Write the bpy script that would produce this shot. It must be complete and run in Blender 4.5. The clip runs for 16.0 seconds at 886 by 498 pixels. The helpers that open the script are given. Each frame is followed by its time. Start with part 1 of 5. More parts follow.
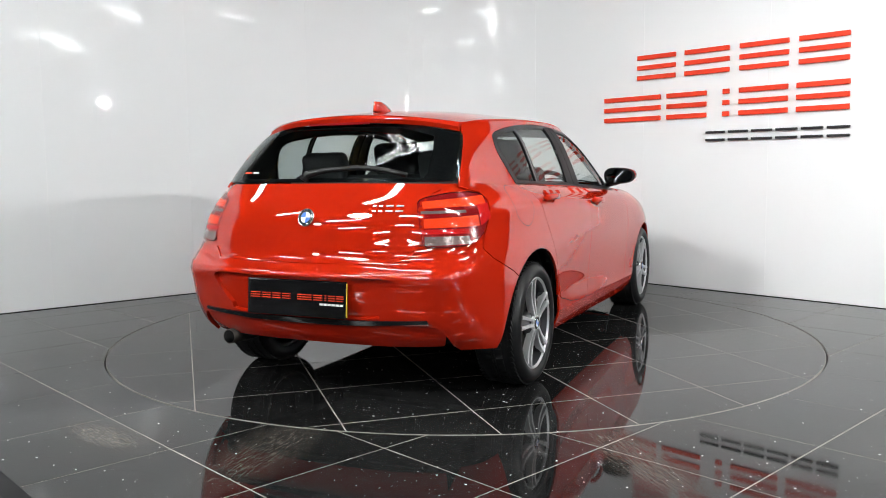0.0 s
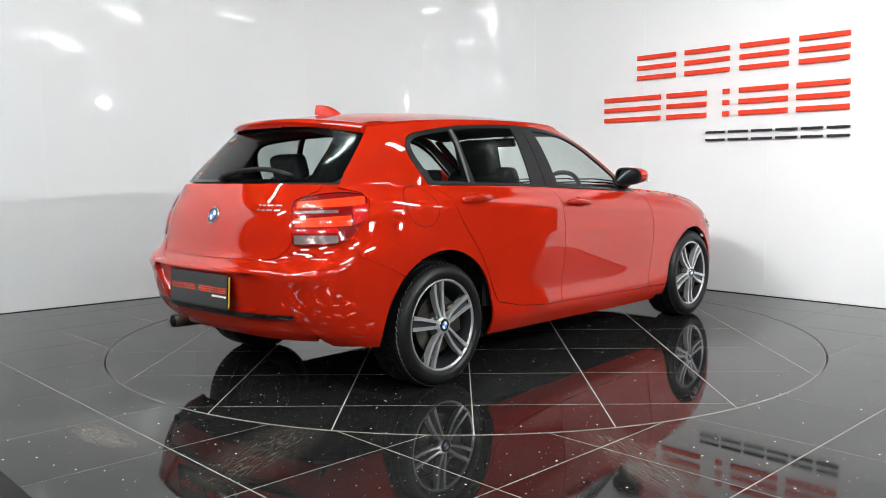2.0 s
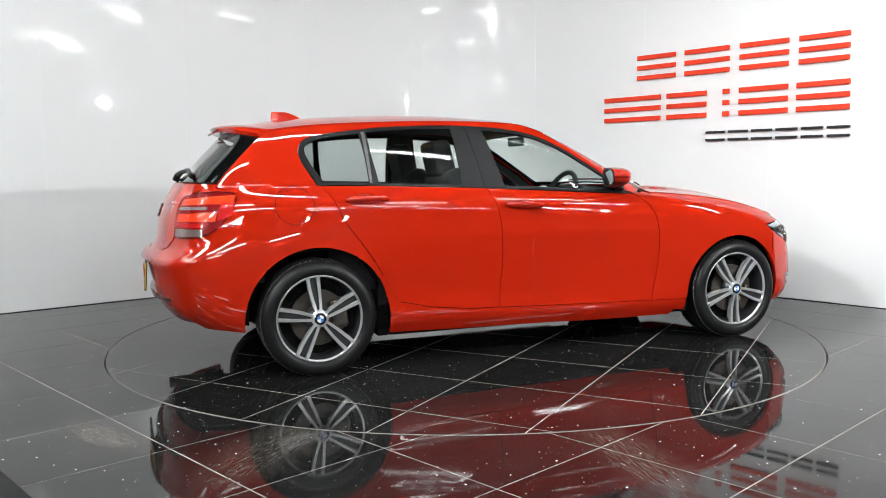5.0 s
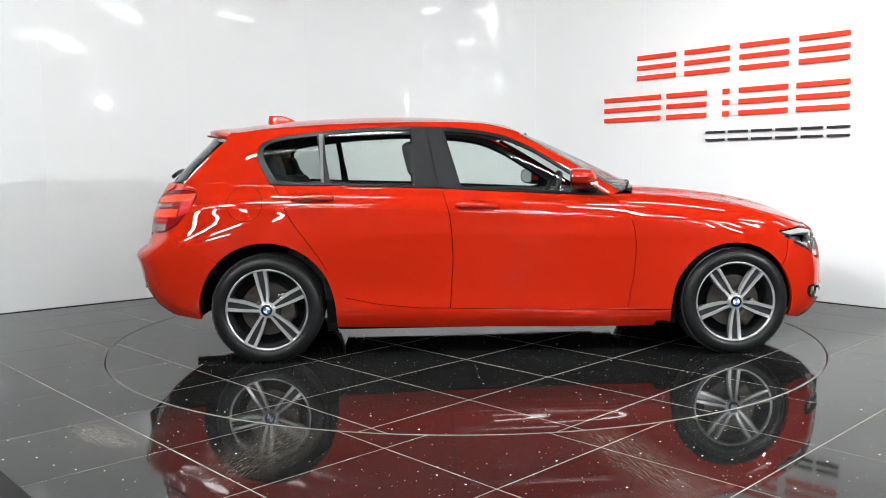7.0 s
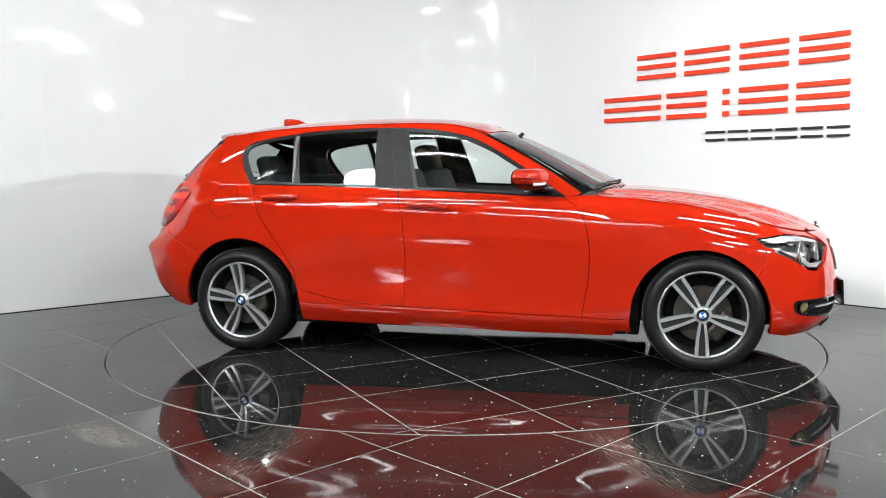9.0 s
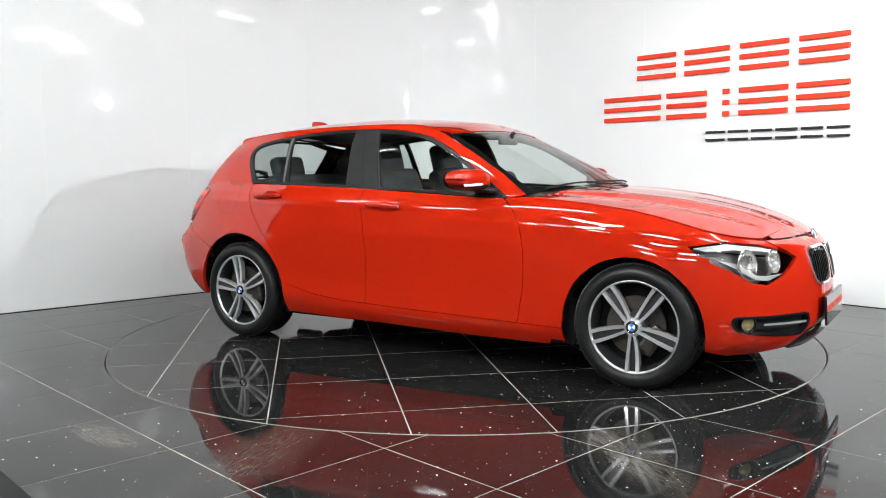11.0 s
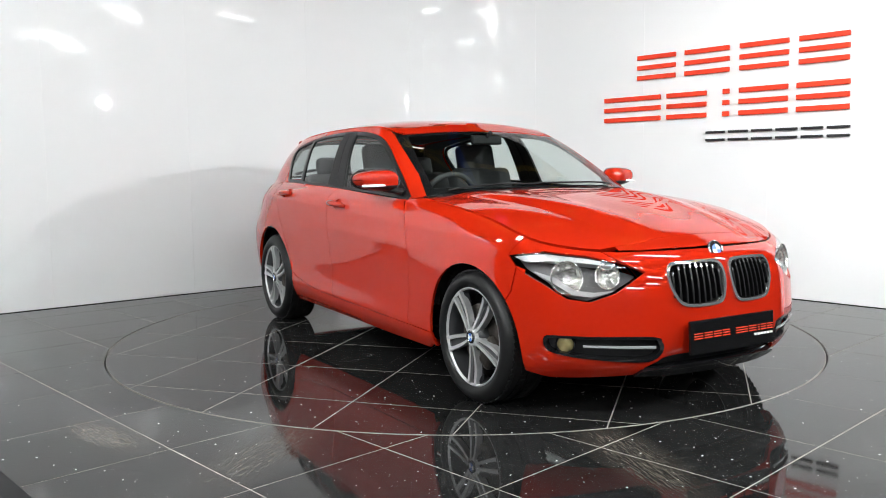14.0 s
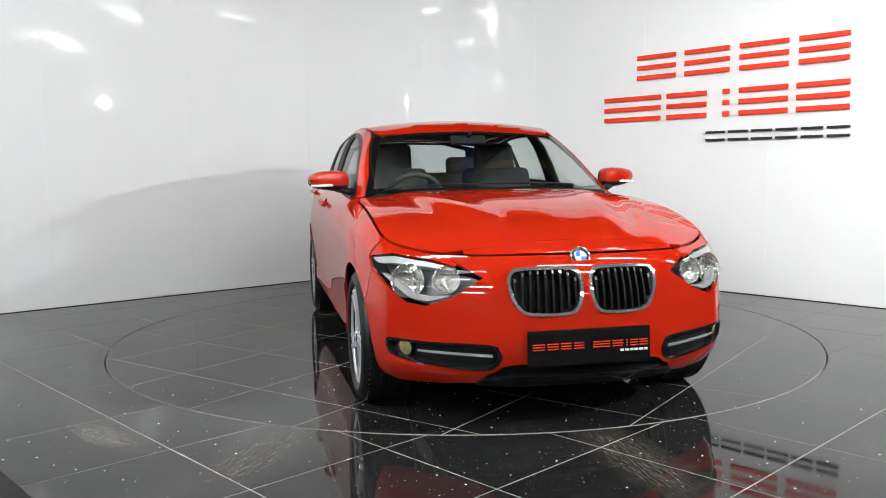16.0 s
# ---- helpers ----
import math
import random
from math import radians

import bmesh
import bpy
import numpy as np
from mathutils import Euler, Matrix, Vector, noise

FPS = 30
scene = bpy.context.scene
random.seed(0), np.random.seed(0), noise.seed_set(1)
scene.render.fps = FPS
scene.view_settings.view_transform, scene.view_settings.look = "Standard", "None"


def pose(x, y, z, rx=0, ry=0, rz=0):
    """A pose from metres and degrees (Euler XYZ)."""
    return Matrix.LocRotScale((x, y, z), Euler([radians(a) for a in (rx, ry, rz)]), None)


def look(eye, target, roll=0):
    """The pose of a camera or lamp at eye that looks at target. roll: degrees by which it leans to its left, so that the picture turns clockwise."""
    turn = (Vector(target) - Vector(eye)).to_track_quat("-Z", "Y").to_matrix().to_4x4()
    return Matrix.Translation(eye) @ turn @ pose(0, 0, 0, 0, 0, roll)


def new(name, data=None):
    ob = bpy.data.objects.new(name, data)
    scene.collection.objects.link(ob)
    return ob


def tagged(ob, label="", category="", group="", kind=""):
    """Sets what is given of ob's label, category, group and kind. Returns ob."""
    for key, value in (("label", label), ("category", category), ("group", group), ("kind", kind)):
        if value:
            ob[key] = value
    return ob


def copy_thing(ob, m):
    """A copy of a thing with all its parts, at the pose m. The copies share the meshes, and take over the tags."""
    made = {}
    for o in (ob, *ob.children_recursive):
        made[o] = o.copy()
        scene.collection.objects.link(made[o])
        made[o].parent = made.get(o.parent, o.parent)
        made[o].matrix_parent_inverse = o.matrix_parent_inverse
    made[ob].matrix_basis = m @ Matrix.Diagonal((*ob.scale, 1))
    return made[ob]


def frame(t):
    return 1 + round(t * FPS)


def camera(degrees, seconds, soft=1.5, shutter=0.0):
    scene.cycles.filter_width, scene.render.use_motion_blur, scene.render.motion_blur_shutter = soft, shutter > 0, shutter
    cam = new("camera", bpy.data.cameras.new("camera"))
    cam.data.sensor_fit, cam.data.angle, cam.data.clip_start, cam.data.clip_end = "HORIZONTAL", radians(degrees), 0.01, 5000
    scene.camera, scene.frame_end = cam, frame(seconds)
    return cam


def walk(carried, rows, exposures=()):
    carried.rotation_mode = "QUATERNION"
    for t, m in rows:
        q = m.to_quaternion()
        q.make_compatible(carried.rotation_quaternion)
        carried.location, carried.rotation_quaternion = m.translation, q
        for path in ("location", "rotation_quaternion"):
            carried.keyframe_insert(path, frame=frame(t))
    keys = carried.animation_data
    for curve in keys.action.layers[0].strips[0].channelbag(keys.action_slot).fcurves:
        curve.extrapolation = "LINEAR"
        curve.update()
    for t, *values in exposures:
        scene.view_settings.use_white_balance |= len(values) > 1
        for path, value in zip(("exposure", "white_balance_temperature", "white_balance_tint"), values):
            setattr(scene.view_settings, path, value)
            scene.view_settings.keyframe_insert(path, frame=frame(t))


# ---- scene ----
from mathutils.bvhtree import BVHTree
from mathutils.geometry import delaunay_2d_cdt
from mathutils.interpolate import poly_3d_calc

FOV = 56.0
cam = camera(FOV, 16.0, soft=1.0)
EYE = Vector((0.0, -5.6055, 1.0886))
YAW, PITCH = radians(-1.28), radians(5.423)
AIM = EYE + Vector((math.sin(YAW) * math.cos(PITCH), math.cos(YAW) * math.cos(PITCH), -math.sin(PITCH)))
STAND = look(EYE, AIM, -0.648)
walk(cam, [(0.0, STAND), (16.0, STAND)], exposures=[(0.0, 0.63), (2.0, 0.65), (4.0, 0.68), (6.5, 0.78), (8.0, 0.86), (9.0, 0.87), (11.5, 0.89), (12.5, 0.89), (13.5, 0.83), (14.5, 0.81), (15.5, 0.71), (16.0, 0.68)])

# ---- world, lights and exposure ----
world = bpy.data.worlds.new("world")
scene.world = world
world.use_nodes = True
world.node_tree.nodes["Background"].inputs[0].default_value = (0.9, 0.95, 1.0, 1)
world.node_tree.nodes["Background"].inputs[1].default_value = 0.05

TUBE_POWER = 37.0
FLOOD_RIGHT, FLOOD_LEFT, WALL_FILL = 88.0, 16.0, 25.0


# ---- materials ----
def nodes_of(name):
    m = bpy.data.materials.new(name)
    m.use_nodes = True
    nt = m.node_tree
    return m, nt, nt.nodes["Principled BSDF"]


def plain(name, colour, rough=0.5, metal=0.0, coat=0.0, spec=0.5, grain=0.0, scale=40.0, bump=0.0, detail=6.0):
    """Principled material with colour variation at two scales and fine relief."""
    m, nt, b = nodes_of(name)
    b.inputs["Roughness"].default_value = rough
    b.inputs["Metallic"].default_value = metal
    b.inputs["Coat Weight"].default_value = coat
    b.inputs["Coat Roughness"].default_value = 0.008
    b.inputs["Specular IOR Level"].default_value = spec
    b.inputs["Base Color"].default_value = (*colour, 1)
    if grain or bump:
        tc = nt.nodes.new("ShaderNodeTexCoord")
        n1 = nt.nodes.new("ShaderNodeTexNoise")
        n1.inputs["Scale"].default_value = scale
        n1.inputs["Detail"].default_value = detail
        nt.links.new(tc.outputs["Object"], n1.inputs["Vector"])
        n2 = nt.nodes.new("ShaderNodeTexNoise")
        n2.inputs["Scale"].default_value = scale / 14
        nt.links.new(tc.outputs["Object"], n2.inputs["Vector"])
        if grain:
            add = nt.nodes.new("ShaderNodeMath")
            add.operation = "ADD"
            nt.links.new(n1.outputs["Fac"], add.inputs[0])
            nt.links.new(n2.outputs["Fac"], add.inputs[1])
            mr = nt.nodes.new("ShaderNodeMapRange")
            mr.inputs["From Min"].default_value = 0.6
            mr.inputs["From Max"].default_value = 1.4
            mr.inputs["To Min"].default_value = 1 - grain
            mr.inputs["To Max"].default_value = 1 + grain
            nt.links.new(add.outputs[0], mr.inputs["Value"])
            vm = nt.nodes.new("ShaderNodeVectorMath")
            vm.operation = "SCALE"
            vm.inputs[0].default_value = colour
            nt.links.new(mr.outputs[0], vm.inputs["Scale"])
            nt.links.new(vm.outputs[0], b.inputs["Base Color"])
        if bump:
            bp = nt.nodes.new("ShaderNodeBump")
            bp.inputs["Strength"].default_value = 0.4
            bp.inputs["Distance"].default_value = bump
            nt.links.new(n1.outputs["Fac"], bp.inputs["Height"])
            nt.links.new(bp.outputs[0], b.inputs["Normal"])
    return m


def glass(name, tint, ior=1.5, rough=0.0, edge=0.92):
    """Thin pane: clear, with mirror gloss by angle."""
    m = bpy.data.materials.new(name)
    m.use_nodes = True
    nt = m.node_tree
    nt.nodes.clear()
    out = nt.nodes.new("ShaderNodeOutputMaterial")
    mix = nt.nodes.new("ShaderNodeMixShader")
    lw = nt.nodes.new("ShaderNodeLayerWeight")
    lw.inputs["Blend"].default_value = 0.5
    pw = nt.nodes.new("ShaderNodeMath")
    pw.operation = "POWER"
    pw.inputs[1].default_value = 5.0
    nt.links.new(lw.outputs["Facing"], pw.inputs[0])
    fr = nt.nodes.new("ShaderNodeMath")
    fr.operation = "MULTIPLY_ADD"
    fr.inputs[1].default_value = edge
    fr.inputs[2].default_value = 2 * ((ior - 1) / (ior + 1)) ** 2
    nt.links.new(pw.outputs[0], fr.inputs[0])
    tr = nt.nodes.new("ShaderNodeBsdfTransparent")
    tr.inputs[0].default_value = (*tint, 1)
    gl = nt.nodes.new("ShaderNodeBsdfGlossy")
    gl.inputs["Roughness"].default_value = rough
    nt.links.new(fr.outputs[0], mix.inputs[0])
    nt.links.new(tr.outputs[0], mix.inputs[1])
    nt.links.new(gl.outputs[0], mix.inputs[2])
    nt.links.new(mix.outputs[0], out.inputs[0])
    return m


def glow(name, colour, strength):
    m, nt, b = nodes_of(name)
    b.inputs["Base Color"].default_value = (0.8, 0.8, 0.8, 1)
    b.inputs["Emission Color"].default_value = (*colour, 1)
    b.inputs["Emission Strength"].default_value = strength
    return m


def floor_stone(name, marks):
    """Polished black quartz with mirror flecks; dusty tyre streaks and a swirl on the fixed floor."""
    m, nt, b = nodes_of(name)
    N, L = nt.nodes.new, nt.links.new
    b.inputs["IOR"].default_value = 1.30
    geo = N("ShaderNodeNewGeometry")
    tc = N("ShaderNodeTexCoord")
    oi = N("ShaderNodeObjectInfo")
    src = tc.outputs["Object"]
    cloud = N("ShaderNodeTexNoise")
    cloud.inputs["Scale"].default_value = 3.0
    cloud.inputs["Detail"].default_value = 8
    L(src, cloud.inputs["Vector"])
    base = N("ShaderNodeMapRange")
    base.inputs["To Min"].default_value = 0.004
    base.inputs["To Max"].default_value = 0.015
    L(cloud.outputs["Fac"], base.inputs["Value"])
    tint = N("ShaderNodeMath")
    tint.operation = "MULTIPLY_ADD"
    tint.inputs[1].default_value = 0.006
    L(oi.outputs["Random"], tint.inputs[0])
    L(base.outputs[0], tint.inputs[2])
    total = tint.outputs[0]
    for scale, chance, size, value in ((9.0, 0.16, 0.036, 0.95), (24.0, 0.075, 0.055, 0.7), (60.0, 0.05, 0.09, 0.35)):
        vo = N("ShaderNodeTexVoronoi")
        vo.voronoi_dimensions = "2D"
        vo.inputs["Scale"].default_value = scale
        L(src, vo.inputs["Vector"])
        near = N("ShaderNodeMath")
        near.operation = "LESS_THAN"
        near.inputs[1].default_value = size
        L(vo.outputs["Distance"], near.inputs[0])
        sep = N("ShaderNodeSeparateColor")
        L(vo.outputs["Color"], sep.inputs[0])
        pick = N("ShaderNodeMath")
        pick.operation = "LESS_THAN"
        pick.inputs[1].default_value = chance
        L(sep.outputs[0], pick.inputs[0])
        both = N("ShaderNodeMath")
        both.operation = "MULTIPLY"
        L(near.outputs[0], both.inputs[0])
        L(pick.outputs[0], both.inputs[1])
        bright = N("ShaderNodeMath")
        bright.operation = "MULTIPLY_ADD"
        bright.inputs[1].default_value = value
        L(both.outputs[0], bright.inputs[0])
        L(total, bright.inputs[2])
        total = bright.outputs[0]
    # thin film of dry dust, in smears
    sm_map = N("ShaderNodeMapping")
    sm_map.inputs["Scale"].default_value = (1.0, 2.4, 1)
    L(src, sm_map.inputs["Vector"])
    smear = N("ShaderNodeTexNoise")
    smear.inputs["Scale"].default_value = 9.0
    smear.inputs["Detail"].default_value = 10
    smear.inputs["Roughness"].default_value = 0.78
    L(sm_map.outputs[0], smear.inputs["Vector"])
    film = N("ShaderNodeMapRange")
    film.inputs["From Min"].default_value = 0.55
    film.inputs["From Max"].default_value = 0.80
    film.inputs["To Max"].default_value = 0.075
    L(smear.outputs["Fac"], film.inputs["Value"])
    with_film = N("ShaderNodeMath")
    with_film.operation = "ADD"
    L(total, with_film.inputs[0])
    L(film.outputs[0], with_film.inputs[1])
    total = with_film.outputs[0]
    rough = N("ShaderNodeMapRange")
    rough.inputs["From Min"].default_value = 0.35
    rough.inputs["From Max"].default_value = 0.75
    rough.inputs["To Min"].default_value = 0.02
    rough.inputs["To Max"].default_value = 0.075
    L(cloud.outputs["Fac"], rough.inputs["Value"])
    rsum = rough.outputs[0]
    mark_total = None
    for cx, cy, ang, lx, ly, amount in marks:
        mp = N("ShaderNodeMapping")
        mp.vector_type = "TEXTURE"
        mp.inputs["Location"].default_value = (cx, cy, 0)
        mp.inputs["Rotation"].default_value = (0, 0, radians(ang))
        mp.inputs["Scale"].default_value = (lx, ly, 1)
        L(geo.outputs["Position"], mp.inputs["Vector"])
        ln = N("ShaderNodeVectorMath")
        ln.operation = "LENGTH"
        L(mp.outputs[0], ln.inputs[0])
        fade = N("ShaderNodeMapRange")
        fade.inputs["From Min"].default_value = 1.0
        fade.inputs["From Max"].default_value = 0.35
        L(ln.outputs["Value"], fade.inputs["Value"])
        st = N("ShaderNodeMapping")
        st.inputs["Scale"].default_value = (1.6, 5.0, 1)
        L(mp.outputs[0], st.inputs["Vector"])
        ns = N("ShaderNodeTexNoise")
        ns.inputs["Scale"].default_value = 4.5
        ns.inputs["Detail"].default_value = 9
        ns.inputs["Roughness"].default_value = 0.7
        L(st.outputs[0], ns.inputs["Vector"])
        thr = N("ShaderNodeMapRange")
        thr.inputs["From Min"].default_value = 0.42
        thr.inputs["From Max"].default_value = 0.66
        thr.inputs["To Max"].default_value = amount
        L(ns.outputs["Fac"], thr.inputs["Value"])
        du = N("ShaderNodeMath")
        du.operation = "MULTIPLY"
        L(fade.outputs[0], du.inputs[0])
        L(thr.outputs[0], du.inputs[1])
        if mark_total is None:
            mark_total = du.outputs[0]
        else:
            sm = N("ShaderNodeMath")
            sm.operation = "ADD"
            L(mark_total, sm.inputs[0])
            L(du.outputs[0], sm.inputs[1])
            mark_total = sm.outputs[0]
    mix = N("ShaderNodeMix")
    mix.data_type = "RGBA"
    mix.inputs[7].default_value = (0.26, 0.22, 0.18, 1)
    comb = N("ShaderNodeCombineColor")
    for i in range(3):
        L(total, comb.inputs[i])
    L(comb.outputs[0], mix.inputs[6])
    if mark_total is not None:
        L(mark_total, mix.inputs[0])
        ra = N("ShaderNodeMath")
        ra.operation = "MULTIPLY_ADD"
        ra.inputs[1].default_value = 0.5
        L(mark_total, ra.inputs[0])
        L(rsum, ra.inputs[2])
        rsum = ra.outputs[0]
    else:
        mix.inputs[0].default_value = 0.0
    L(mix.outputs[2], b.inputs["Base Color"])
    L(rsum, b.inputs["Roughness"])
    return m


# marks: two dusty tyre streaks, then a brownish swirl patch
STONE_FLOOR = floor_stone("polished_stone_fixed", [(0.64, -2.50, -74, 0.62, 0.17, 0.42), (-0.78, -2.44, 74, 0.55, 0.20, 0.36), (-1.51, -2.24, -40, 0.36, 0.13, 0.75)])
STONE_TURN = floor_stone("polished_stone_turning", [])
GROUT = plain("grout", (0.33, 0.31, 0.28), 0.8, grain=0.25, scale=60)
# near-black base colour stands for the shade deep in the ring gap
RING_SHADE = plain("grout_shadow", (0.008, 0.008, 0.008), 0.8, grain=0.2)
WALL_WHITE = plain("gloss_white_panel", (0.79, 0.792, 0.80), 0.04, spec=0.14, grain=0.012, scale=2.2, bump=0.012, detail=0.5)
JOINT = plain("panel_joint", (0.84, 0.84, 0.84), 0.5, grain=0.03)
DARK_WALL = plain("dark_hall_wall", (0.035, 0.035, 0.038), 0.7, grain=0.3, scale=8)
DARK_CEIL = plain("dark_hall_ceiling", (0.05, 0.048, 0.044), 0.8, grain=0.3, scale=6)
STEEL_YELLOW = plain("yellow_steel", (0.45, 0.30, 0.05), 0.5, grain=0.15)
SIGN_RED = plain("sign_red_acrylic", (0.72, 0.045, 0.014), 0.5, spec=0.2, grain=0.05)
SIGN_BLACK = plain("sign_black_acrylic", (0.015, 0.015, 0.017), 0.3, grain=0.1)
PAINT = plain("red_paint", (0.41, 0.0140, 0.0030), 0.5, coat=1.0, spec=0.0, grain=0.02, scale=900)
PAINT.node_tree.nodes["Principled BSDF"].inputs["Coat IOR"].default_value = 1.65
BLACK_GLOSS = plain("gloss_black_trim", (0.008, 0.008, 0.009), 0.12, coat=0.5, grain=0.1)
BLACK_SATIN = plain("satin_black_trim", (0.011, 0.0112, 0.012), 0.34, spec=0.2, grain=0.15, scale=80)
BLACK_PLASTIC = plain("black_plastic", (0.013, 0.013, 0.014), 0.55, spec=0.2, grain=0.25, scale=200, bump=0.0005)
UNDER = plain("underbody_black", (0.007, 0.007, 0.007), 0.9, spec=0.08, grain=0.4, scale=12)
RUBBER = plain("tyre_rubber", (0.0085, 0.0085, 0.009), 0.40, spec=0.24, grain=0.3, scale=30, bump=0.0006)
ALLOY = plain("machined_alloy", (0.62, 0.62, 0.63), 0.28, metal=0.7, grain=0.04, scale=150)
WINDOW_GREY = plain("grey_window_post", (0.10, 0.10, 0.105), 0.4, grain=0.1)
ALLOY_DARK = plain("graphite_wheel_paint", (0.045, 0.046, 0.050), 0.28, metal=0.5, coat=0.4, grain=0.1)
IRON = plain("brake_iron", (0.085, 0.075, 0.066), 0.42, metal=0.9, grain=0.3, scale=60)
CHROME = plain("chrome", (0.85, 0.85, 0.86), 0.08, metal=0.9, grain=0.01)
MIRROR_GLASS = plain("mirror_glass", (0.42, 0.43, 0.44), 0.02, metal=1.0, grain=0.01)
SILVER = plain("silver_plastic", (0.62, 0.63, 0.64), 0.25, metal=0.6, grain=0.03)
LAMP_GREY = plain("lamp_housing_grey", (0.16, 0.16, 0.165), 0.3, metal=0.2, grain=0.08)
LAMP_WHITE = plain("lamp_strip_white", (0.80, 0.81, 0.82), 0.25, grain=0.02)
BROW_SILVER = plain("lamp_brow_silver", (0.44, 0.445, 0.45), 0.3, metal=0.3, grain=0.05)
GRILLE_BLACK = plain("grille_black", (0.005, 0.005, 0.0055), 0.45, spec=0.12, grain=0.2, scale=80)
FABRIC = plain("dark_seat_cloth", (0.055, 0.055, 0.058), 0.9, grain=0.3, scale=120, bump=0.001)
CABIN = plain("dark_cabin_plastic", (0.045, 0.045, 0.047), 0.65, grain=0.2, scale=60)
LINING = plain("grey_headlining", (0.16, 0.16, 0.155), 0.9, grain=0.05, scale=80)
TAIL_RED = plain("tail_lamp_red", (0.50, 0.010, 0.010), 0.18, spec=0.15, grain=0.1, scale=50)
TAIL_DARK = plain("tail_lamp_dark_red", (0.20, 0.005, 0.006), 0.2, spec=0.15, grain=0.1, scale=50)
# bright orange base colour stands in for glowing bands; nothing emits here
TAIL_ORANGE = plain("tail_lamp_glow_colour", (0.78, 0.045, 0.010), 0.22, spec=0.15, grain=0.15, scale=30)
TAIL_CLEAR = plain("tail_lamp_clear_band", (0.27, 0.20, 0.19), 0.15, metal=0.5, coat=0.0, grain=0.2, scale=60)
AMBER = plain("fog_lamp_amber", (0.45, 0.36, 0.16), 0.1, metal=0.6, coat=0.8, grain=0.2, scale=40)
BADGE_BLUE = plain("badge_blue", (0.03, 0.13, 0.50), 0.3, coat=0.2, grain=0.02)
BADGE_WHITE = plain("badge_white", (0.75, 0.75, 0.75), 0.3, coat=0.2, grain=0.02)
YELLOW_EDGE = plain("yellow_plate_edge", (0.62, 0.42, 0.03), 0.4, grain=0.05)
STEEL_BLUE = plain("blue_steel", (0.012, 0.05, 0.32), 0.5, grain=0.15)
PLATE_BLACK = plain("plate_black", (0.006, 0.006, 0.0065), 0.1, coat=0.0, grain=0.1)
REFLECT = plain("lamp_reflector", (0.70, 0.69, 0.66), 0.12, metal=0.85, grain=0.35, scale=45, bump=0.02, detail=2)
GLASS_FRONT = glass("window_glass", (0.86, 0.91, 0.89), 1.32)
GLASS_DARK = glass("rear_window_glass", (0.62, 0.67, 0.66), 1.16)
GLASS_CLEAR = glass("lamp_lens", (0.97, 0.97, 0.97), 1.3, edge=0.22)
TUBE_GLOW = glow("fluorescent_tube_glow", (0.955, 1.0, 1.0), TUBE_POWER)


# ---- mesh helpers ----
def part(name, bm, material, parent=None, label="", smooth=False, keep=False):
    me = bpy.data.meshes.new(name)
    bm.to_mesh(me)
    if not keep:
        bm.free()
    me.materials.append(material)
    if smooth:
        for p in me.polygons:
            p.use_smooth = True
    ob = new(name, me)
    ob.parent = parent
    if label:
        tagged(ob, label)
    return ob


def box(bm, cx, cy, cz, sx, sy, sz, bevel=0.0, m=None):
    r = bmesh.ops.create_cube(bm, size=1.0)
    for v in r["verts"]:
        v.co = Vector((cx + v.co.x * sx, cy + v.co.y * sy, cz + v.co.z * sz))
    if bevel:
        edges = list({e for v in r["verts"] for e in v.link_edges})
        got = bmesh.ops.bevel(bm, geom=edges, offset=bevel, segments=2, affect="EDGES", profile=0.5)
        vs = list({v for f in got["faces"] for v in f.verts} | {v for v in r["verts"] if v.is_valid})
    else:
        vs = r["verts"]
    if m is not None:
        bmesh.ops.transform(bm, matrix=m, verts=vs)
    return vs


def quad_box(name, lo, hi, material, parent=None, label="", bevel=0.0):
    bm = bmesh.new()
    box(bm, *[(a + b) / 2 for a, b in zip(lo, hi)], *[b - a for a, b in zip(lo, hi)], bevel)
    return part(name, bm, material, parent, label)


def revolve(bm, profile, n=48, axis="y", closed=False):
    """Spin (radius, along) points round the axis."""
    rings = []
    for k in range(n):
        a = 2 * math.pi * k / n
        ring = []
        for r, s in profile:
            c, q = r * math.cos(a), r * math.sin(a)
            ring.append(bm.verts.new((c, s, q) if axis == "y" else ((c, q, s) if axis == "z" else (s, c, q))))
        rings.append(ring)
    m = len(profile)
    for k in range(n):
        a, b = rings[k], rings[(k + 1) % n]
        for i in range(m if closed else m - 1):
            j = (i + 1) % m
            bm.faces.new((a[i], a[j], b[j], b[i]))
    bmesh.ops.recalc_face_normals(bm, faces=bm.faces)


def inside(p, poly):
    x, y = p
    hit = False
    n = len(poly)
    for i in range(n):
        x0, y0 = poly[i]
        x1, y1 = poly[i - 1]
        if (y0 > y) != (y1 > y) and x < (x1 - x0) * (y - y0) / (y1 - y0) + x0:
            hit = not hit
    return hit


# ---- hall: walls, floor, ceiling ----
AL, AR = radians(41.0), radians(-46.0)
DL, DR = Vector((math.cos(AL), math.sin(AL), 0)), Vector((math.cos(AR), math.sin(AR), 0))
SEAM_L, SEAM_R = Vector((-3.327, 1.045, 0)), Vector((2.547, 1.408, 0))
det = DL.x * -DR.y + DR.x * DL.y
gap = SEAM_R - SEAM_L
KA = (gap.x * -DR.y + DR.x * gap.y) / det
CORNER = SEAM_L + DL * KA
ROUND = 1.5
half_turn = (AL - AR) / 2
TAN = ROUND * math.tan(half_turn)
T_L, T_R = CORNER - DL * TAN, CORNER + DR * TAN
ARC_C = T_L + Vector((DL.y, -DL.x, 0)) * ROUND
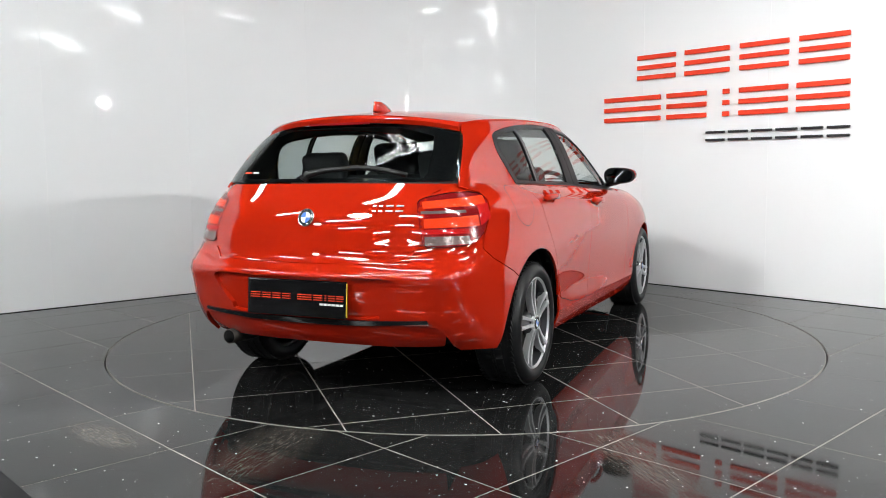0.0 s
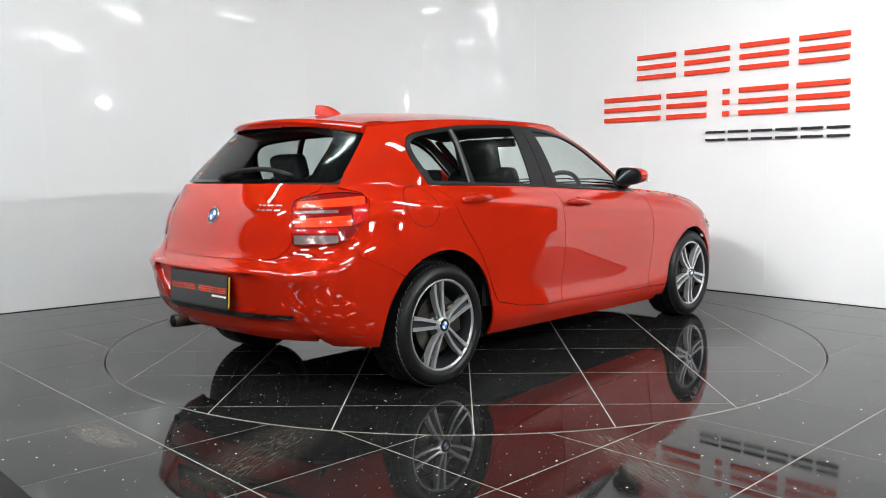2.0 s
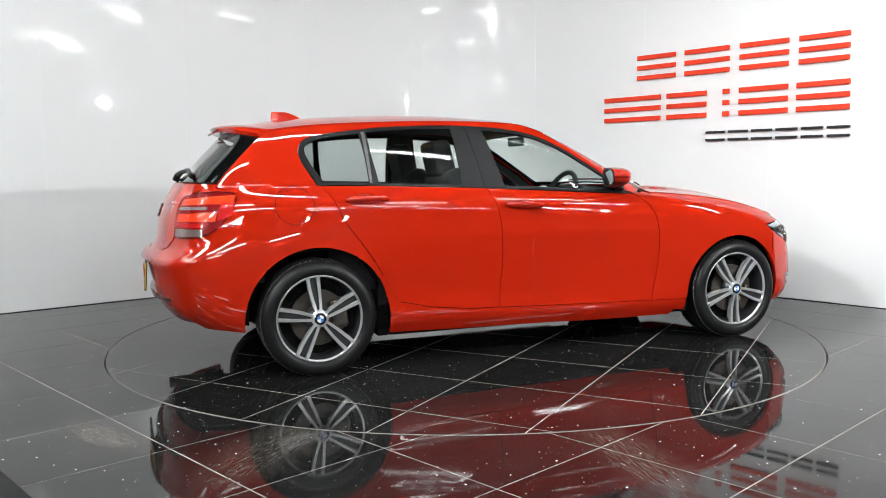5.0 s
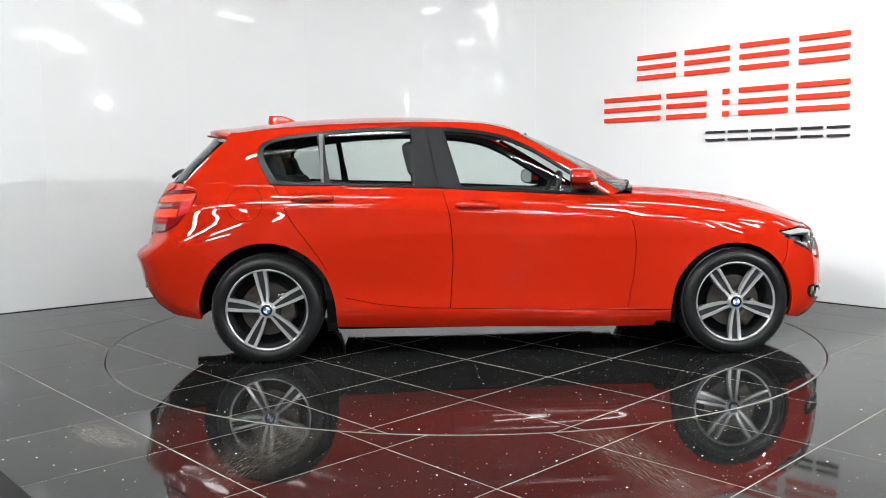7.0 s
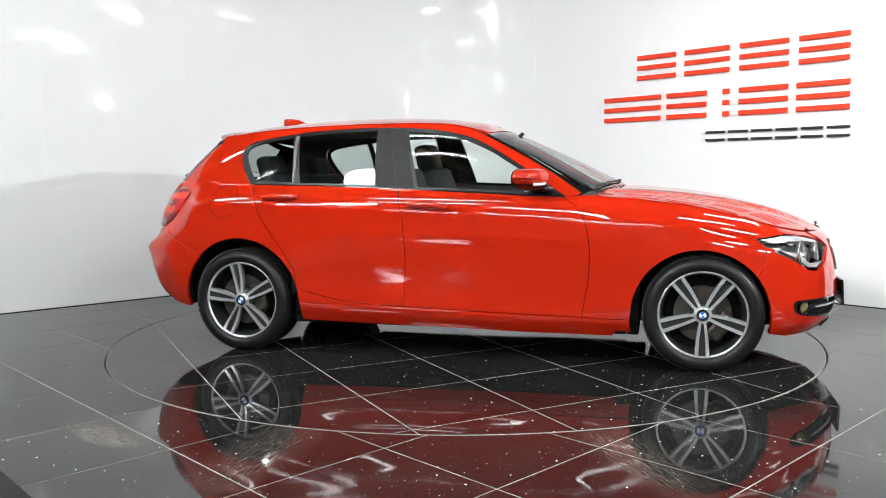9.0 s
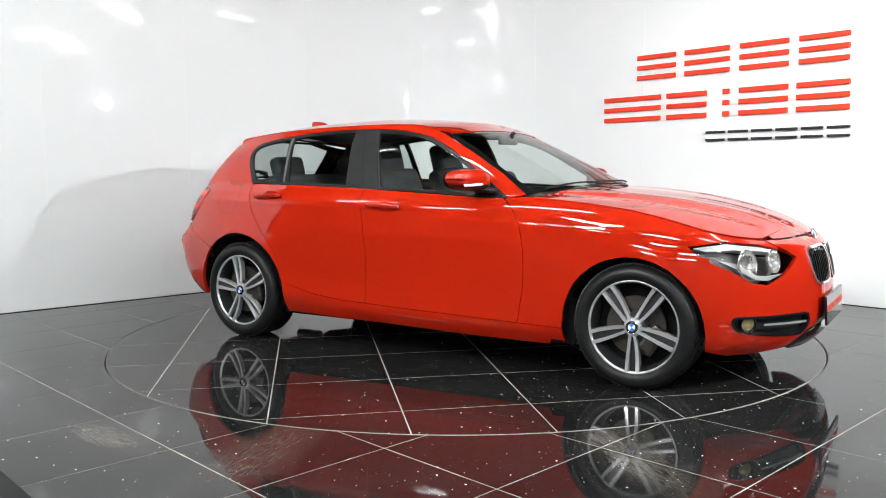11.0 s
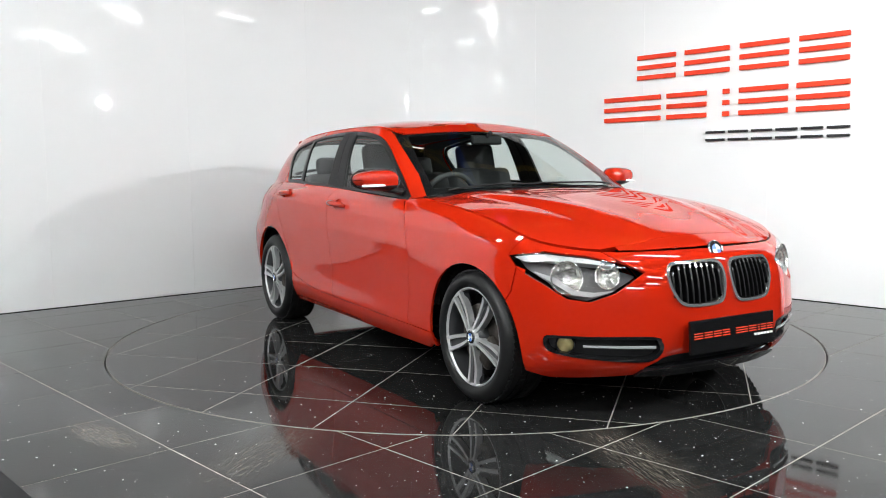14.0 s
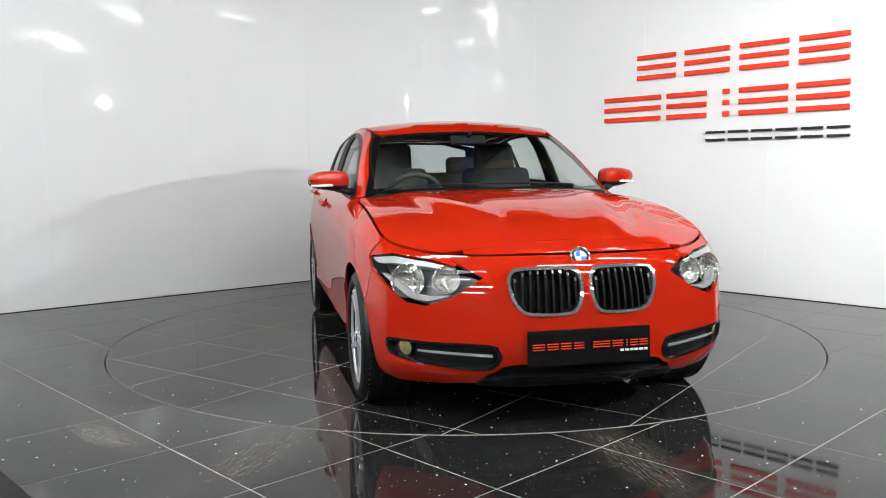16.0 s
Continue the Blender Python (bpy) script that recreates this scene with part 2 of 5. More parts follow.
ARC_LEN = ROUND * (AL - AR)
LEN_L, LEN_R = (T_L - SEAM_L).length, (SEAM_R - T_R).length


def wall_point(s):
    """Point and inward normal on the wall at path length s from the seam on the first straight."""
    if s < LEN_L:
        return SEAM_L + DL * s, Vector((DL.y, -DL.x, 0))
    if s < LEN_L + ARC_LEN:
        a = AL + math.pi / 2 - (s - LEN_L) / ROUND
        out = Vector((math.cos(a), math.sin(a), 0))
        return ARC_C + out * ROUND, -out
    return T_R + DR * (s - LEN_L - ARC_LEN), Vector((DR.y, -DR.x, 0))


WALL_H = 3.4
S_R = LEN_L + ARC_LEN + LEN_R


def wall_strip(s0, s1, back, thick, z0, z1, steps):
    bm = bmesh.new()
    rows = []
    for i in range(steps + 1):
        p, n = wall_point(s0 + (s1 - s0) * i / steps)
        f, b = p - n * back, p - n * (back + thick)
        rows.append([bm.verts.new((q.x, q.y, z)) for q, z in ((f, z0), (f, z1), (b, z1), (b, z0))])
    for a, b in zip(rows, rows[1:]):
        for i in range(4):
            bm.faces.new((a[i], a[(i + 1) % 4], b[(i + 1) % 4], b[i]))
    bm.faces.new(rows[0])
    bm.faces.new(rows[-1][::-1])
    bmesh.ops.recalc_face_normals(bm, faces=bm.faces)
    return bm


wall_main = part("wall_curved", wall_strip(-4.2, S_R + 1.9, 0.0018, 0.12, 0.0, WALL_H, 420), JOINT)
tagged(wall_main, "curved white showroom wall clad in glossy panels", "wall", kind="structure")
cuts = [-3.6, -2.4, -1.2, 0.0, 1.2, 2.42, 3.62, S_R - 3.72, S_R - 2.5, S_R - 1.21, S_R, S_R + 1.2, S_R + 1.88]
cuts = sorted(cuts)
for a, b in zip(cuts, cuts[1:]):
    part("panel", wall_strip(a + 0.0016, b - 0.0016, 0.0, 0.006, 0.008, WALL_H, 60), WALL_WHITE, wall_main, smooth=False)
for ob in wall_main.children:
    ob.data.polygons.foreach_set("use_smooth", [True] * len(ob.data.polygons))
    ob.data.set_sharp_from_angle(angle=radians(30))
bm = wall_strip(-4.2, S_R + 1.9, -0.003, 0.003, 0.0, 0.005, 120)
tagged(part("baseboard", bm, BLACK_PLASTIC), "thin dark joint strip along the wall foot", "trim", kind="structure")

ends = wall_point(-4.2)[0], wall_point(S_R + 1.9)[0]
# unseen walls added to close the hall and keep its reflections dark
for name, lo, hi in (
    ("wall_back", (-9.5, -11.2, 0), (9.5, -11.0, 4.6)),
    ("wall_left", (-9.5, -11.0, 0), (-9.3, 6.0, 4.6)),
    ("wall_right", (9.3, -11.0, 0), (9.5, 6.0, 4.6)),
    ("wall_far", (-9.3, 6.0, 0), (9.3, 6.2, 4.6)),
):
    tagged(quad_box(name, lo, hi, DARK_WALL), "unseen dark wall added to close the hall", "wall", kind="structure")
tagged(quad_box("ceiling", (-9.5, -11.2, 4.6), (9.5, 6.2, 4.8), DARK_CEIL), "dark hall ceiling", "ceiling", kind="structure")

# ---- lamps of the hall, out of view, and an added wall fill ----
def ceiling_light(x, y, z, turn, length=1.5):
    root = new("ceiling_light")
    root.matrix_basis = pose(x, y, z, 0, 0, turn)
    tagged(root, "unseen twin fluorescent tube fitting hung from the dark ceiling", "ceiling light", "fluorescent fittings")
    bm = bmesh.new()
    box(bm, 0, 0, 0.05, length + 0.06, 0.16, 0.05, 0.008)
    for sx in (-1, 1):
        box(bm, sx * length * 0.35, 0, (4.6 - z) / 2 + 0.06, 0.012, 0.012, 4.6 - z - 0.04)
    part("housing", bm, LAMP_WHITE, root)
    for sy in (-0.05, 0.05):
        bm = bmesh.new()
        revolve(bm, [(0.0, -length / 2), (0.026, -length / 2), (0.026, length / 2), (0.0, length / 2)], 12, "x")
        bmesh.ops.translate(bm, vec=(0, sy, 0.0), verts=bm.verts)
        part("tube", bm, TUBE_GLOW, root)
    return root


# unseen fittings after tube reflections; rows further back added to light the wall evenly
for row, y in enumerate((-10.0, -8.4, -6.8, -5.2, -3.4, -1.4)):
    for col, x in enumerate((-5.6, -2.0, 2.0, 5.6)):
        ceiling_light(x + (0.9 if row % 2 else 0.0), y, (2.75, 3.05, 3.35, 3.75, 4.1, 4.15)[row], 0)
for x in (-6.2, -2.1, 2.1, 6.2):
    bm = bmesh.new()
    box(bm, x, -2.5, 4.5, 0.12, 16.5, 0.2)
    tagged(part("roof_beam", bm, STEEL_YELLOW), "yellow painted steel roof beam", "beam", "roof beams")
for x0, y0, x1, y1 in ((-4.2, 5.4, 0.6, 0.6), (4.6, 5.6, 0.4, 1.6), (0.4, 1.8, -4.4, -0.4), (2.1, 4.8, -2.1, 4.2)):
    bm = bmesh.new()
    length, turn = math.hypot(x1 - x0, y1 - y0), math.atan2(y1 - y0, x1 - x0)
    box(bm, 0, 0, 0, length, 0.10, 0.12, 0, Matrix.Translation(((x0 + x1) / 2, (y0 + y1) / 2, 4.34)) @ Matrix.Rotation(turn, 4, "Z"))
    tagged(part("roof_brace", bm, STEEL_YELLOW), "yellow painted diagonal steel roof brace", "beam", "roof braces")
bm = bmesh.new()
box(bm, 0.35, 2.6, 4.22, 0.16, 6.4, 0.12)
tagged(part("roof_beam", bm, STEEL_BLUE), "blue painted steel roof beam", "beam", "roof beams")


def flood(x, y, z, target, power, size, spread=180.0):
    """Unseen floodlight and its lamp, on an added stand."""
    root = new("floodlight")
    root.location = (x, y, 0)
    tagged(root, "unseen black floodlight on an added tall tripod stand", "floodlight", "floodlights")
    bm = bmesh.new()
    revolve(bm, [(0.016, 0.02), (0.016, z - 0.1)], 12, "z")
    part("pole", bm, BLACK_PLASTIC, root)
    for k in range(3):
        bm = bmesh.new()
        a = 2 * math.pi * k / 3
        box(bm, 0.3, 0, 0, 0.62, 0.02, 0.02, 0, Matrix.Rotation(a, 4, "Z") @ Matrix.Translation((0, 0, 0.25)) @ Matrix.Rotation(0.75, 4, "Y"))
        part("leg", bm, BLACK_PLASTIC, root)
    bm = bmesh.new()
    aim = (Vector(target) - Vector((x, y, z))).to_track_quat("-Z", "Y").to_matrix().to_4x4()
    box(bm, 0, 0, 0.09, size * 1.15, size * 1.15, 0.14, 0.015, Matrix.Translation((0, 0, z)) @ aim)
    part("lamp_head", bm, BLACK_PLASTIC, root)
    data = bpy.data.lights.new("flood_lamp", "AREA")
    data.shape, data.size, data.energy, data.color = "DISK", size, power, (0.98, 1.0, 1.0)
    data.spread = radians(spread)
    lamp = new("flood_lamp", data)
    lamp.matrix_basis = look((x, y, z), target)


flood(4.4, -2.98, 2.40, (-1.0, 1.0, 0.9), FLOOD_RIGHT, 0.10)
flood(-4.6, -4.4, 2.75, (1.0, 1.0, 1.0), FLOOD_LEFT, 0.18)
# wide fill lamp added to brighten the right-hand wall, no known source
flood(-3.9, -4.9, 4.25, (3.0, 1.0, 1.0), WALL_FILL, 0.8, 62.0)

# ---- wall sign: letters stand as plain bars of their size and colour ----
BASE_S = S_R


def sign_piece(name, s0, s1, z0, z1, material, parent, depth=0.02):
    bm = bmesh.new()
    box(bm, 0, 0, 0, 1, 1, 1, 0)
    for v in bm.verts:
        p, n = wall_point(BASE_S + (s0 if v.co.x < 0 else s1))
        q = p + n * (0.006 if v.co.y > 0 else 0.006 + depth)
        v.co = (q.x, q.y, z0 if v.co.z < 0 else z1)
    bmesh.ops.recalc_face_normals(bm, faces=bm.faces)
    bmesh.ops.bevel(bm, geom=list(bm.edges), offset=0.003, segments=1, affect="EDGES")
    return part(name, bm, material, parent)


sign = new("wall_sign")
sign.location = (0, 0, 0)
tagged(sign, "red and black raised company sign fixed on the white wall", "sign")


def sign_bars(cells, z0, z1, material, rows, fill):
    for s0, s1 in cells:
        h = (z1 - z0) / (rows - 1 + fill)
        for k in range(rows):
            sign_piece("bar", s0, s1, z0 + k * h, z0 + k * h + h * fill, material, sign)


sign_bars([(-1.27, -0.87), (-0.777, -0.35), (-0.258, 0.165), (0.247, 0.641)], 1.895, 2.118, SIGN_RED, 3, 0.44)
sign_bars([(-1.64, -1.02), (-0.955, -0.56), (-0.405, -0.345), (-0.258, 0.165), (0.235, 0.65)], 1.520, 1.752, SIGN_RED, 3, 0.44)
sign_bars([(-0.56, -0.38), (-0.35, -0.17), (-0.14, 0.04), (0.07, 0.25), (0.28, 0.455), (0.485, 0.66)], 1.312, 1.398, SIGN_BLACK, 2, 0.30)

# ---- turntable and floor tiles ----
DISC_R = 2.255
GAP = 0.012


def tile_mesh(p0, s0, size, spin, keep_in, radius, top=0.0, thick=0.009, joint=0.006):
    """One square tile, cut along the turntable's circle, or None where nothing is left of it."""
    c, q = math.cos(spin), math.sin(spin)
    h = joint / 2
    square = [(p0 + h, s0 + h), (p0 + size - h, s0 + h), (p0 + size - h, s0 + size - h), (p0 + h, s0 + size - h)]
    far = max(math.hypot(*v) for v in square)
    cx = min(max(0, p0), p0 + size)
    cy = min(max(0, s0), s0 + size)
    near = math.hypot(cx, cy)
    if (keep_in and near >= radius) or (not keep_in and far <= radius):
        return None
    bm = bmesh.new()
    rot = lambda a, b: (a * c - b * q, a * q + b * c)
    if (keep_in and far <= radius) or (not keep_in and near >= radius):
        rings = [square]
        tris = [(0, 1, 2, 3)]
        pts = square
        edge = [(0, 1), (1, 2), (2, 3), (3, 0)]
    else:
        pts = []
        for i in range(4):
            a, b = square[i], square[(i + 1) % 4]
            for k in range(24):
                pts.append((a[0] + (b[0] - a[0]) * k / 24, a[1] + (b[1] - a[1]) * k / 24))
        loops = [list(range(96))]
        ring = [(radius * math.cos(2 * math.pi * k / 300), radius * math.sin(2 * math.pi * k / 300)) for k in range(300)]
        n0 = len(pts)
        allp = [Vector(p) for p in pts + ring]
        edges = [(i, (i + 1) % 96) for i in range(96)] + [(n0 + i, n0 + (i + 1) % 300) for i in range(300)]
        vs, es, fs, *_ = delaunay_2d_cdt(allp, edges, [], 0, 1e-5)
        tris = []
        for f in fs:
            g = sum((vs[i] for i in f), Vector((0, 0))) / len(f)
            if p0 + h < g.x < p0 + size - h and s0 + h < g.y < s0 + size - h and (g.length < radius) == keep_in:
                tris.append(tuple(f))
        if not tris:
            return None
        pts = [tuple(v) for v in vs]
        seen = {}
        for f in tris:
            for i in range(3):
                e = (f[i], f[(i + 1) % 3])
                seen[e] = True
        edge = [e for e in seen if (e[1], e[0]) not in seen]
    used = sorted({i for f in tris for i in f})
    up = {i: bm.verts.new((*rot(*pts[i]), top)) for i in used}
    for f in tris:
        bm.faces.new([up[i] for i in f])
    low = {}
    for a, b in edge:
        for i in (a, b):
            if i not in low:
                low[i] = bm.verts.new((*rot(*pts[i]), top - thick))
        try:
            bm.faces.new((up[b], up[a], low[a], low[b]))
        except ValueError:
            pass
    return bm


SPIN = math.pi / 4
floor = part("floor", tile_mesh(-12.0, -12.0, 24.0, 0.0, False, DISC_R + GAP, -0.0009, 0.1), GROUT)
tagged(floor, "polished black stone tiled showroom floor", "floor", kind="structure")
far_tiles = bmesh.new()
for i in range(-22, 20):
    for j in range(-18, 24):
        # axes along (1,1) and (-1,1)
        p0, s0 = -1.93 + 0.6 * i, -2.09 + 0.6 * j
        mid = ((p0 + 0.3) * math.cos(SPIN) - (s0 + 0.3) * math.sin(SPIN), (p0 + 0.3) * math.sin(SPIN) + (s0 + 0.3) * math.cos(SPIN))
        if abs(mid[0]) > 9.3 or mid[1] < -11.0 or mid[1] > 4.6:
            continue
        bm = tile_mesh(p0, s0, 0.6, SPIN, False, DISC_R + GAP)
        if bm is None:
            continue
        if abs(mid[0]) < 4.6 and mid[1] > -4.6:
            part("tile", bm, STONE_FLOOR, floor)
        else:
            me = bpy.data.meshes.new("spare")
            bm.to_mesh(me)
            bm.free()
            far_tiles.from_mesh(me)
            bpy.data.meshes.remove(me)
rest = part("tiles", far_tiles, STONE_FLOOR, floor)
tagged(rest, kind="stuff")

turntable = new("turntable")
tagged(turntable, "round revolving platform tiled in polished black stone, flush with the floor", "turntable")
bm = bmesh.new()
revolve(bm, [(0.0, -0.0005), (DISC_R, -0.0005), (DISC_R, -0.05), (0.0, -0.05)], 300, "z")
part("platform", bm, GROUT, turntable)
bm = bmesh.new()
revolve(bm, [(DISC_R + GAP, -0.040), (DISC_R + GAP, -0.014), (DISC_R + 0.001, -0.014), (DISC_R + 0.001, -0.040)], 300, "z", True)
part("ring_joint", bm, RING_SHADE, floor, "ring joint round the turntable, painted near-black for its shade")
TURN_TILES = radians(42.0)
for i in range(-5, 5):
    for j in range(-5, 5):
        bm = tile_mesh(-0.02 + 0.6 * i, -0.03 + 0.6 * j, 0.6, TURN_TILES, True, DISC_R - 0.0015)
        if bm is not None:
            part("tile", bm, STONE_TURN, turntable)

bm = bmesh.new()
box(bm, 0, 0, 0.006, 1.6, 1.2, 0.012, 0.003, Matrix.Translation((-2.011, -3.215, 0.0005)) @ Matrix.Rotation(radians(-45.5), 4, "Z"))
tagged(part("floor_mat", bm, BLACK_PLASTIC), "black rubber mat lying on the stone floor", "mat")

# ---- car: master surfaces (metres, x forward, mid wheelbase at 0) ----
car = new("car")
tagged(car, "red five-door hatchback on dark twin-spoke alloy wheels, parked on the turntable", "car")


def dense(grid, sub):
    """Catmull-Rom refinement along the first axis, then light smoothing."""
    g = np.asarray(grid, float)
    n = len(g)
    ext = np.concatenate([[2 * g[0] - g[1]], g, [2 * g[-1] - g[-2]]])
    out = []
    for i in range(n - 1):
        p0, p1, p2, p3 = ext[i], ext[i + 1], ext[i + 2], ext[i + 3]
        for k in range(sub):
            t = k / sub
            out.append(0.5 * (2 * p1 + (p2 - p0) * t + (2 * p0 - 5 * p1 + 4 * p2 - p3) * t * t + (3 * p1 - p0 - 3 * p2 + p3) * t ** 3))
    out.append(g[-1])
    return np.array(out)


def soften(g, times, axis, mirror_ends=False):
    g = np.moveaxis(g, axis, 0)
    for _ in range(times):
        h = g.copy()
        h[1:-1] = g[:-2] * 0.25 + g[1:-1] * 0.5 + g[2:] * 0.25
        if mirror_ends:
            # the ends lie on the centre plane; keep the surface square to it
            for e, n in ((0, 1), (-1, -2)):
                h[e] = g[e] * 0.5 + g[n] * 0.5
                h[e][..., 1] = 0.0
        g = h
    return np.moveaxis(g, 0, axis)


# rows: levels from the sill up; columns: nose centre, round the side, tail centre
ZL = {
    "nose": (0.185, 0.25, 0.34, 0.45, 0.56, 0.64, 0.70, 0.738),
    1.62: (0.19, 0.26, 0.38, 0.50, 0.61, 0.69, 0.755, 0.80),
    1.345: (0.19, 0.27, 0.40, 0.54, 0.67, 0.76, 0.83, 0.875),
    0.9: (0.172, 0.27, 0.42, 0.57, 0.71, 0.81, 0.885, 0.93),
    0.4: (0.172, 0.27, 0.42, 0.58, 0.72, 0.83, 0.905, 0.948),
    -0.3: (0.18, 0.28, 0.42, 0.58, 0.73, 0.85, 0.925, 0.980),
    -0.9: (0.19, 0.29, 0.43, 0.59, 0.74, 0.86, 0.937, 1.002),
    -1.345: (0.20, 0.30, 0.44, 0.60, 0.75, 0.87, 0.948, 1.015),
    -1.72: (0.23, 0.32, 0.45, 0.58, 0.70, 0.82, 0.935, 1.022),
    "tail": (0.275, 0.34, 0.45, 0.57, 0.632, 0.685, 0.87, 1.035),
}
YL = {
    1.62: (0.79, 0.832, 0.852, 0.852, 0.842, 0.828, 0.806, 0.765),
    1.345: (0.82, 0.866, 0.882, 0.884, 0.876, 0.858, 0.825, 0.775),
    0.9: (0.80, 0.854, 0.858, 0.868, 0.872, 0.858, 0.830, 0.770),
    0.4: (0.80, 0.856, 0.852, 0.862, 0.873, 0.862, 0.842, 0.775),
    -0.3: (0.80, 0.857, 0.850, 0.861, 0.873, 0.864, 0.846, 0.775),
    -0.9: (0.81, 0.862, 0.862, 0.874, 0.877, 0.866, 0.846, 0.765),
    -1.345: (0.82, 0.868, 0.882, 0.884, 0.876, 0.856, 0.828, 0.742),
    -1.72: (0.79, 0.832, 0.848, 0.850, 0.842, 0.812, 0.772, 0.690),
}
NOSE_X = (2.03, 2.09, 2.118, 2.118, 2.105, 2.085, 2.055, 2.005)
TAIL_X = (-2.075, -2.135, -2.180, -2.205, -2.222, -2.142, -2.108, -2.015)
columns = []
for y, back in ((0.0, 0.0), (0.30, 0.032), (0.55, 0.125)):
    columns.append([(NOSE_X[i] - back, y, ZL["nose"][i]) for i in range(8)])
columns.append([(NOSE_X[i] - 0.262, (0.72, 0.75, 0.757, 0.757, 0.755, 0.748, 0.735, 0.705)[i], ZL["nose"][i] + 0.004 * i) for i in range(8)])
for x in (1.62, 1.345, 0.9, 0.4, -0.3, -0.9, -1.345, -1.72):
    columns.append([(x, YL[x][i], ZL[x][i]) for i in range(8)])
columns.append([(TAIL_X[i] + 0.165, (0.70, 0.735, 0.755, 0.76, 0.755, 0.74, 0.705, 0.615)[i], ZL["tail"][i] + (0.02 if i == 5 else 0.0)) for i in range(8)])
for y, fwd in ((0.50, 0.052), (0.25, 0.012), (0.0, 0.0)):
    columns.append([(TAIL_X[i] + fwd, y, ZL["tail"][i]) for i in range(8)])
lower = dense(columns, 12)
lower = np.swapaxes(dense(np.swapaxes(lower, 0, 1), 8), 0, 1)
lower = soften(soften(lower, 26, 0, True), 6, 1)
lx, lz = lower[..., 0], lower[..., 2]
on_flank = np.clip((1.55 - lx) / 0.35, 0, 1) * np.clip((lx + 1.95) / 0.35, 0, 1)
shoulder = np.interp(lx, [-1.9, -1.2, -0.1, 0.9, 1.5], [0.900, 0.902, 0.850, 0.800, 0.775])
lower[..., 1] += 0.0075 * on_flank * np.exp(-np.abs(lz - shoulder) / 0.045)
scoop = np.interp(lx, [-1.2, -0.95, -0.6, 0.3, 0.9], [0.62, 0.68, 0.735, 0.715, 0.70])
in_doors = np.clip((0.95 - lx) / 0.3, 0, 1) * np.clip((lx + 1.15) / 0.25, 0, 1)
lower[..., 1] += 0.003 * in_doors * np.exp(-(((lz - scoop) / 0.03) ** 2))
hollow = np.interp(lx, [-1.1, -0.8, -0.3, 0.9], [0.52, 0.43, 0.37, 0.345])
lower[..., 1] -= 0.005 * np.clip((0.95 - lx) / 0.4, 0, 1) * np.clip((lx + 1.0) / 0.7, 0, 1) * np.exp(-(((lz - hollow) / 0.07) ** 2))

# greenhouse, base to roof edge: screen, side, tail
SCREEN = [
    [(0.93, 0, 0.972), (0.62, 0, 1.130), (0.30, 0, 1.278), (0.02, 0, 1.385)],
    [(0.90, 0.36, 0.970), (0.59, 0.345, 1.125), (0.28, 0.33, 1.270), (0.02, 0.31, 1.375)],
    [(0.74, 0.690, 0.955), (0.53, 0.640, 1.082), (0.33, 0.595, 1.200), (0.12, 0.545, 1.312)],
    [(0.45, 0.775, 0.946), (0.34, 0.720, 1.090), (0.20, 0.660, 1.215), (0.02, 0.575, 1.338)],
]
FLANK = [
    [(0.00, 0.776, 0.966), (-0.03, 0.727, 1.120), (-0.06, 0.672, 1.250), (-0.10, 0.590, 1.360)],
    [(-0.40, 0.776, 0.984), (-0.40, 0.730, 1.130), (-0.40, 0.676, 1.260), (-0.40, 0.598, 1.370)],
    [(-0.90, 0.765, 1.002), (-0.90, 0.720, 1.140), (-0.90, 0.668, 1.264), (-0.90, 0.592, 1.364)],
    [(-1.345, 0.742, 1.015), (-1.335, 0.698, 1.140), (-1.32, 0.648, 1.255), (-1.30, 0.575, 1.344)],
]
HATCH = [
    [(-1.72, 0.690, 1.022), (-1.66, 0.655, 1.130), (-1.58, 0.612, 1.235), (-1.51, 0.550, 1.322)],
    [(-1.89, 0.605, 1.030), (-1.80, 0.585, 1.130), (-1.70, 0.560, 1.225), (-1.62, 0.515, 1.312)],
    [(-1.975, 0.36, 1.035), (-1.875, 0.355, 1.140), (-1.775, 0.345, 1.240), (-1.695, 0.33, 1.330)],
    [(-2.00, 0, 1.036), (-1.90, 0, 1.145), (-1.80, 0, 1.250), (-1.715, 0, 1.340)],
]
house = SCREEN + FLANK + HATCH
house = [[tuple(np.array(c[0]) - 0.3 * (np.array(c[1]) - np.array(c[0])))] + c for c in house]
house = dense(house, 14)
house = np.swapaxes(dense(np.swapaxes(house, 0, 1), 14), 0, 1)
house = soften(soften(house, 10, 0, True), 4, 1)


def fan(edge, centre, n, power):
    """Crowned surface from an edge line in to the centre profile."""
    rows = []
    for e, c in zip(edge, centre):
        row = []
        for k in range(n + 1):
            r = k / n
            p = e * (1 - r) + c * r
            p[2] = e[2] + (c[2] - e[2]) * (1 - (1 - r) ** power)
            row.append(p)
        rows.append(row)
    return np.array(rows)


def along(profile, xs):
    px = [p[0] for p in profile]
    pz = [p[1] for p in profile]
    return np.stack([xs, np.zeros_like(xs), np.interp(xs, px, pz)], 1)


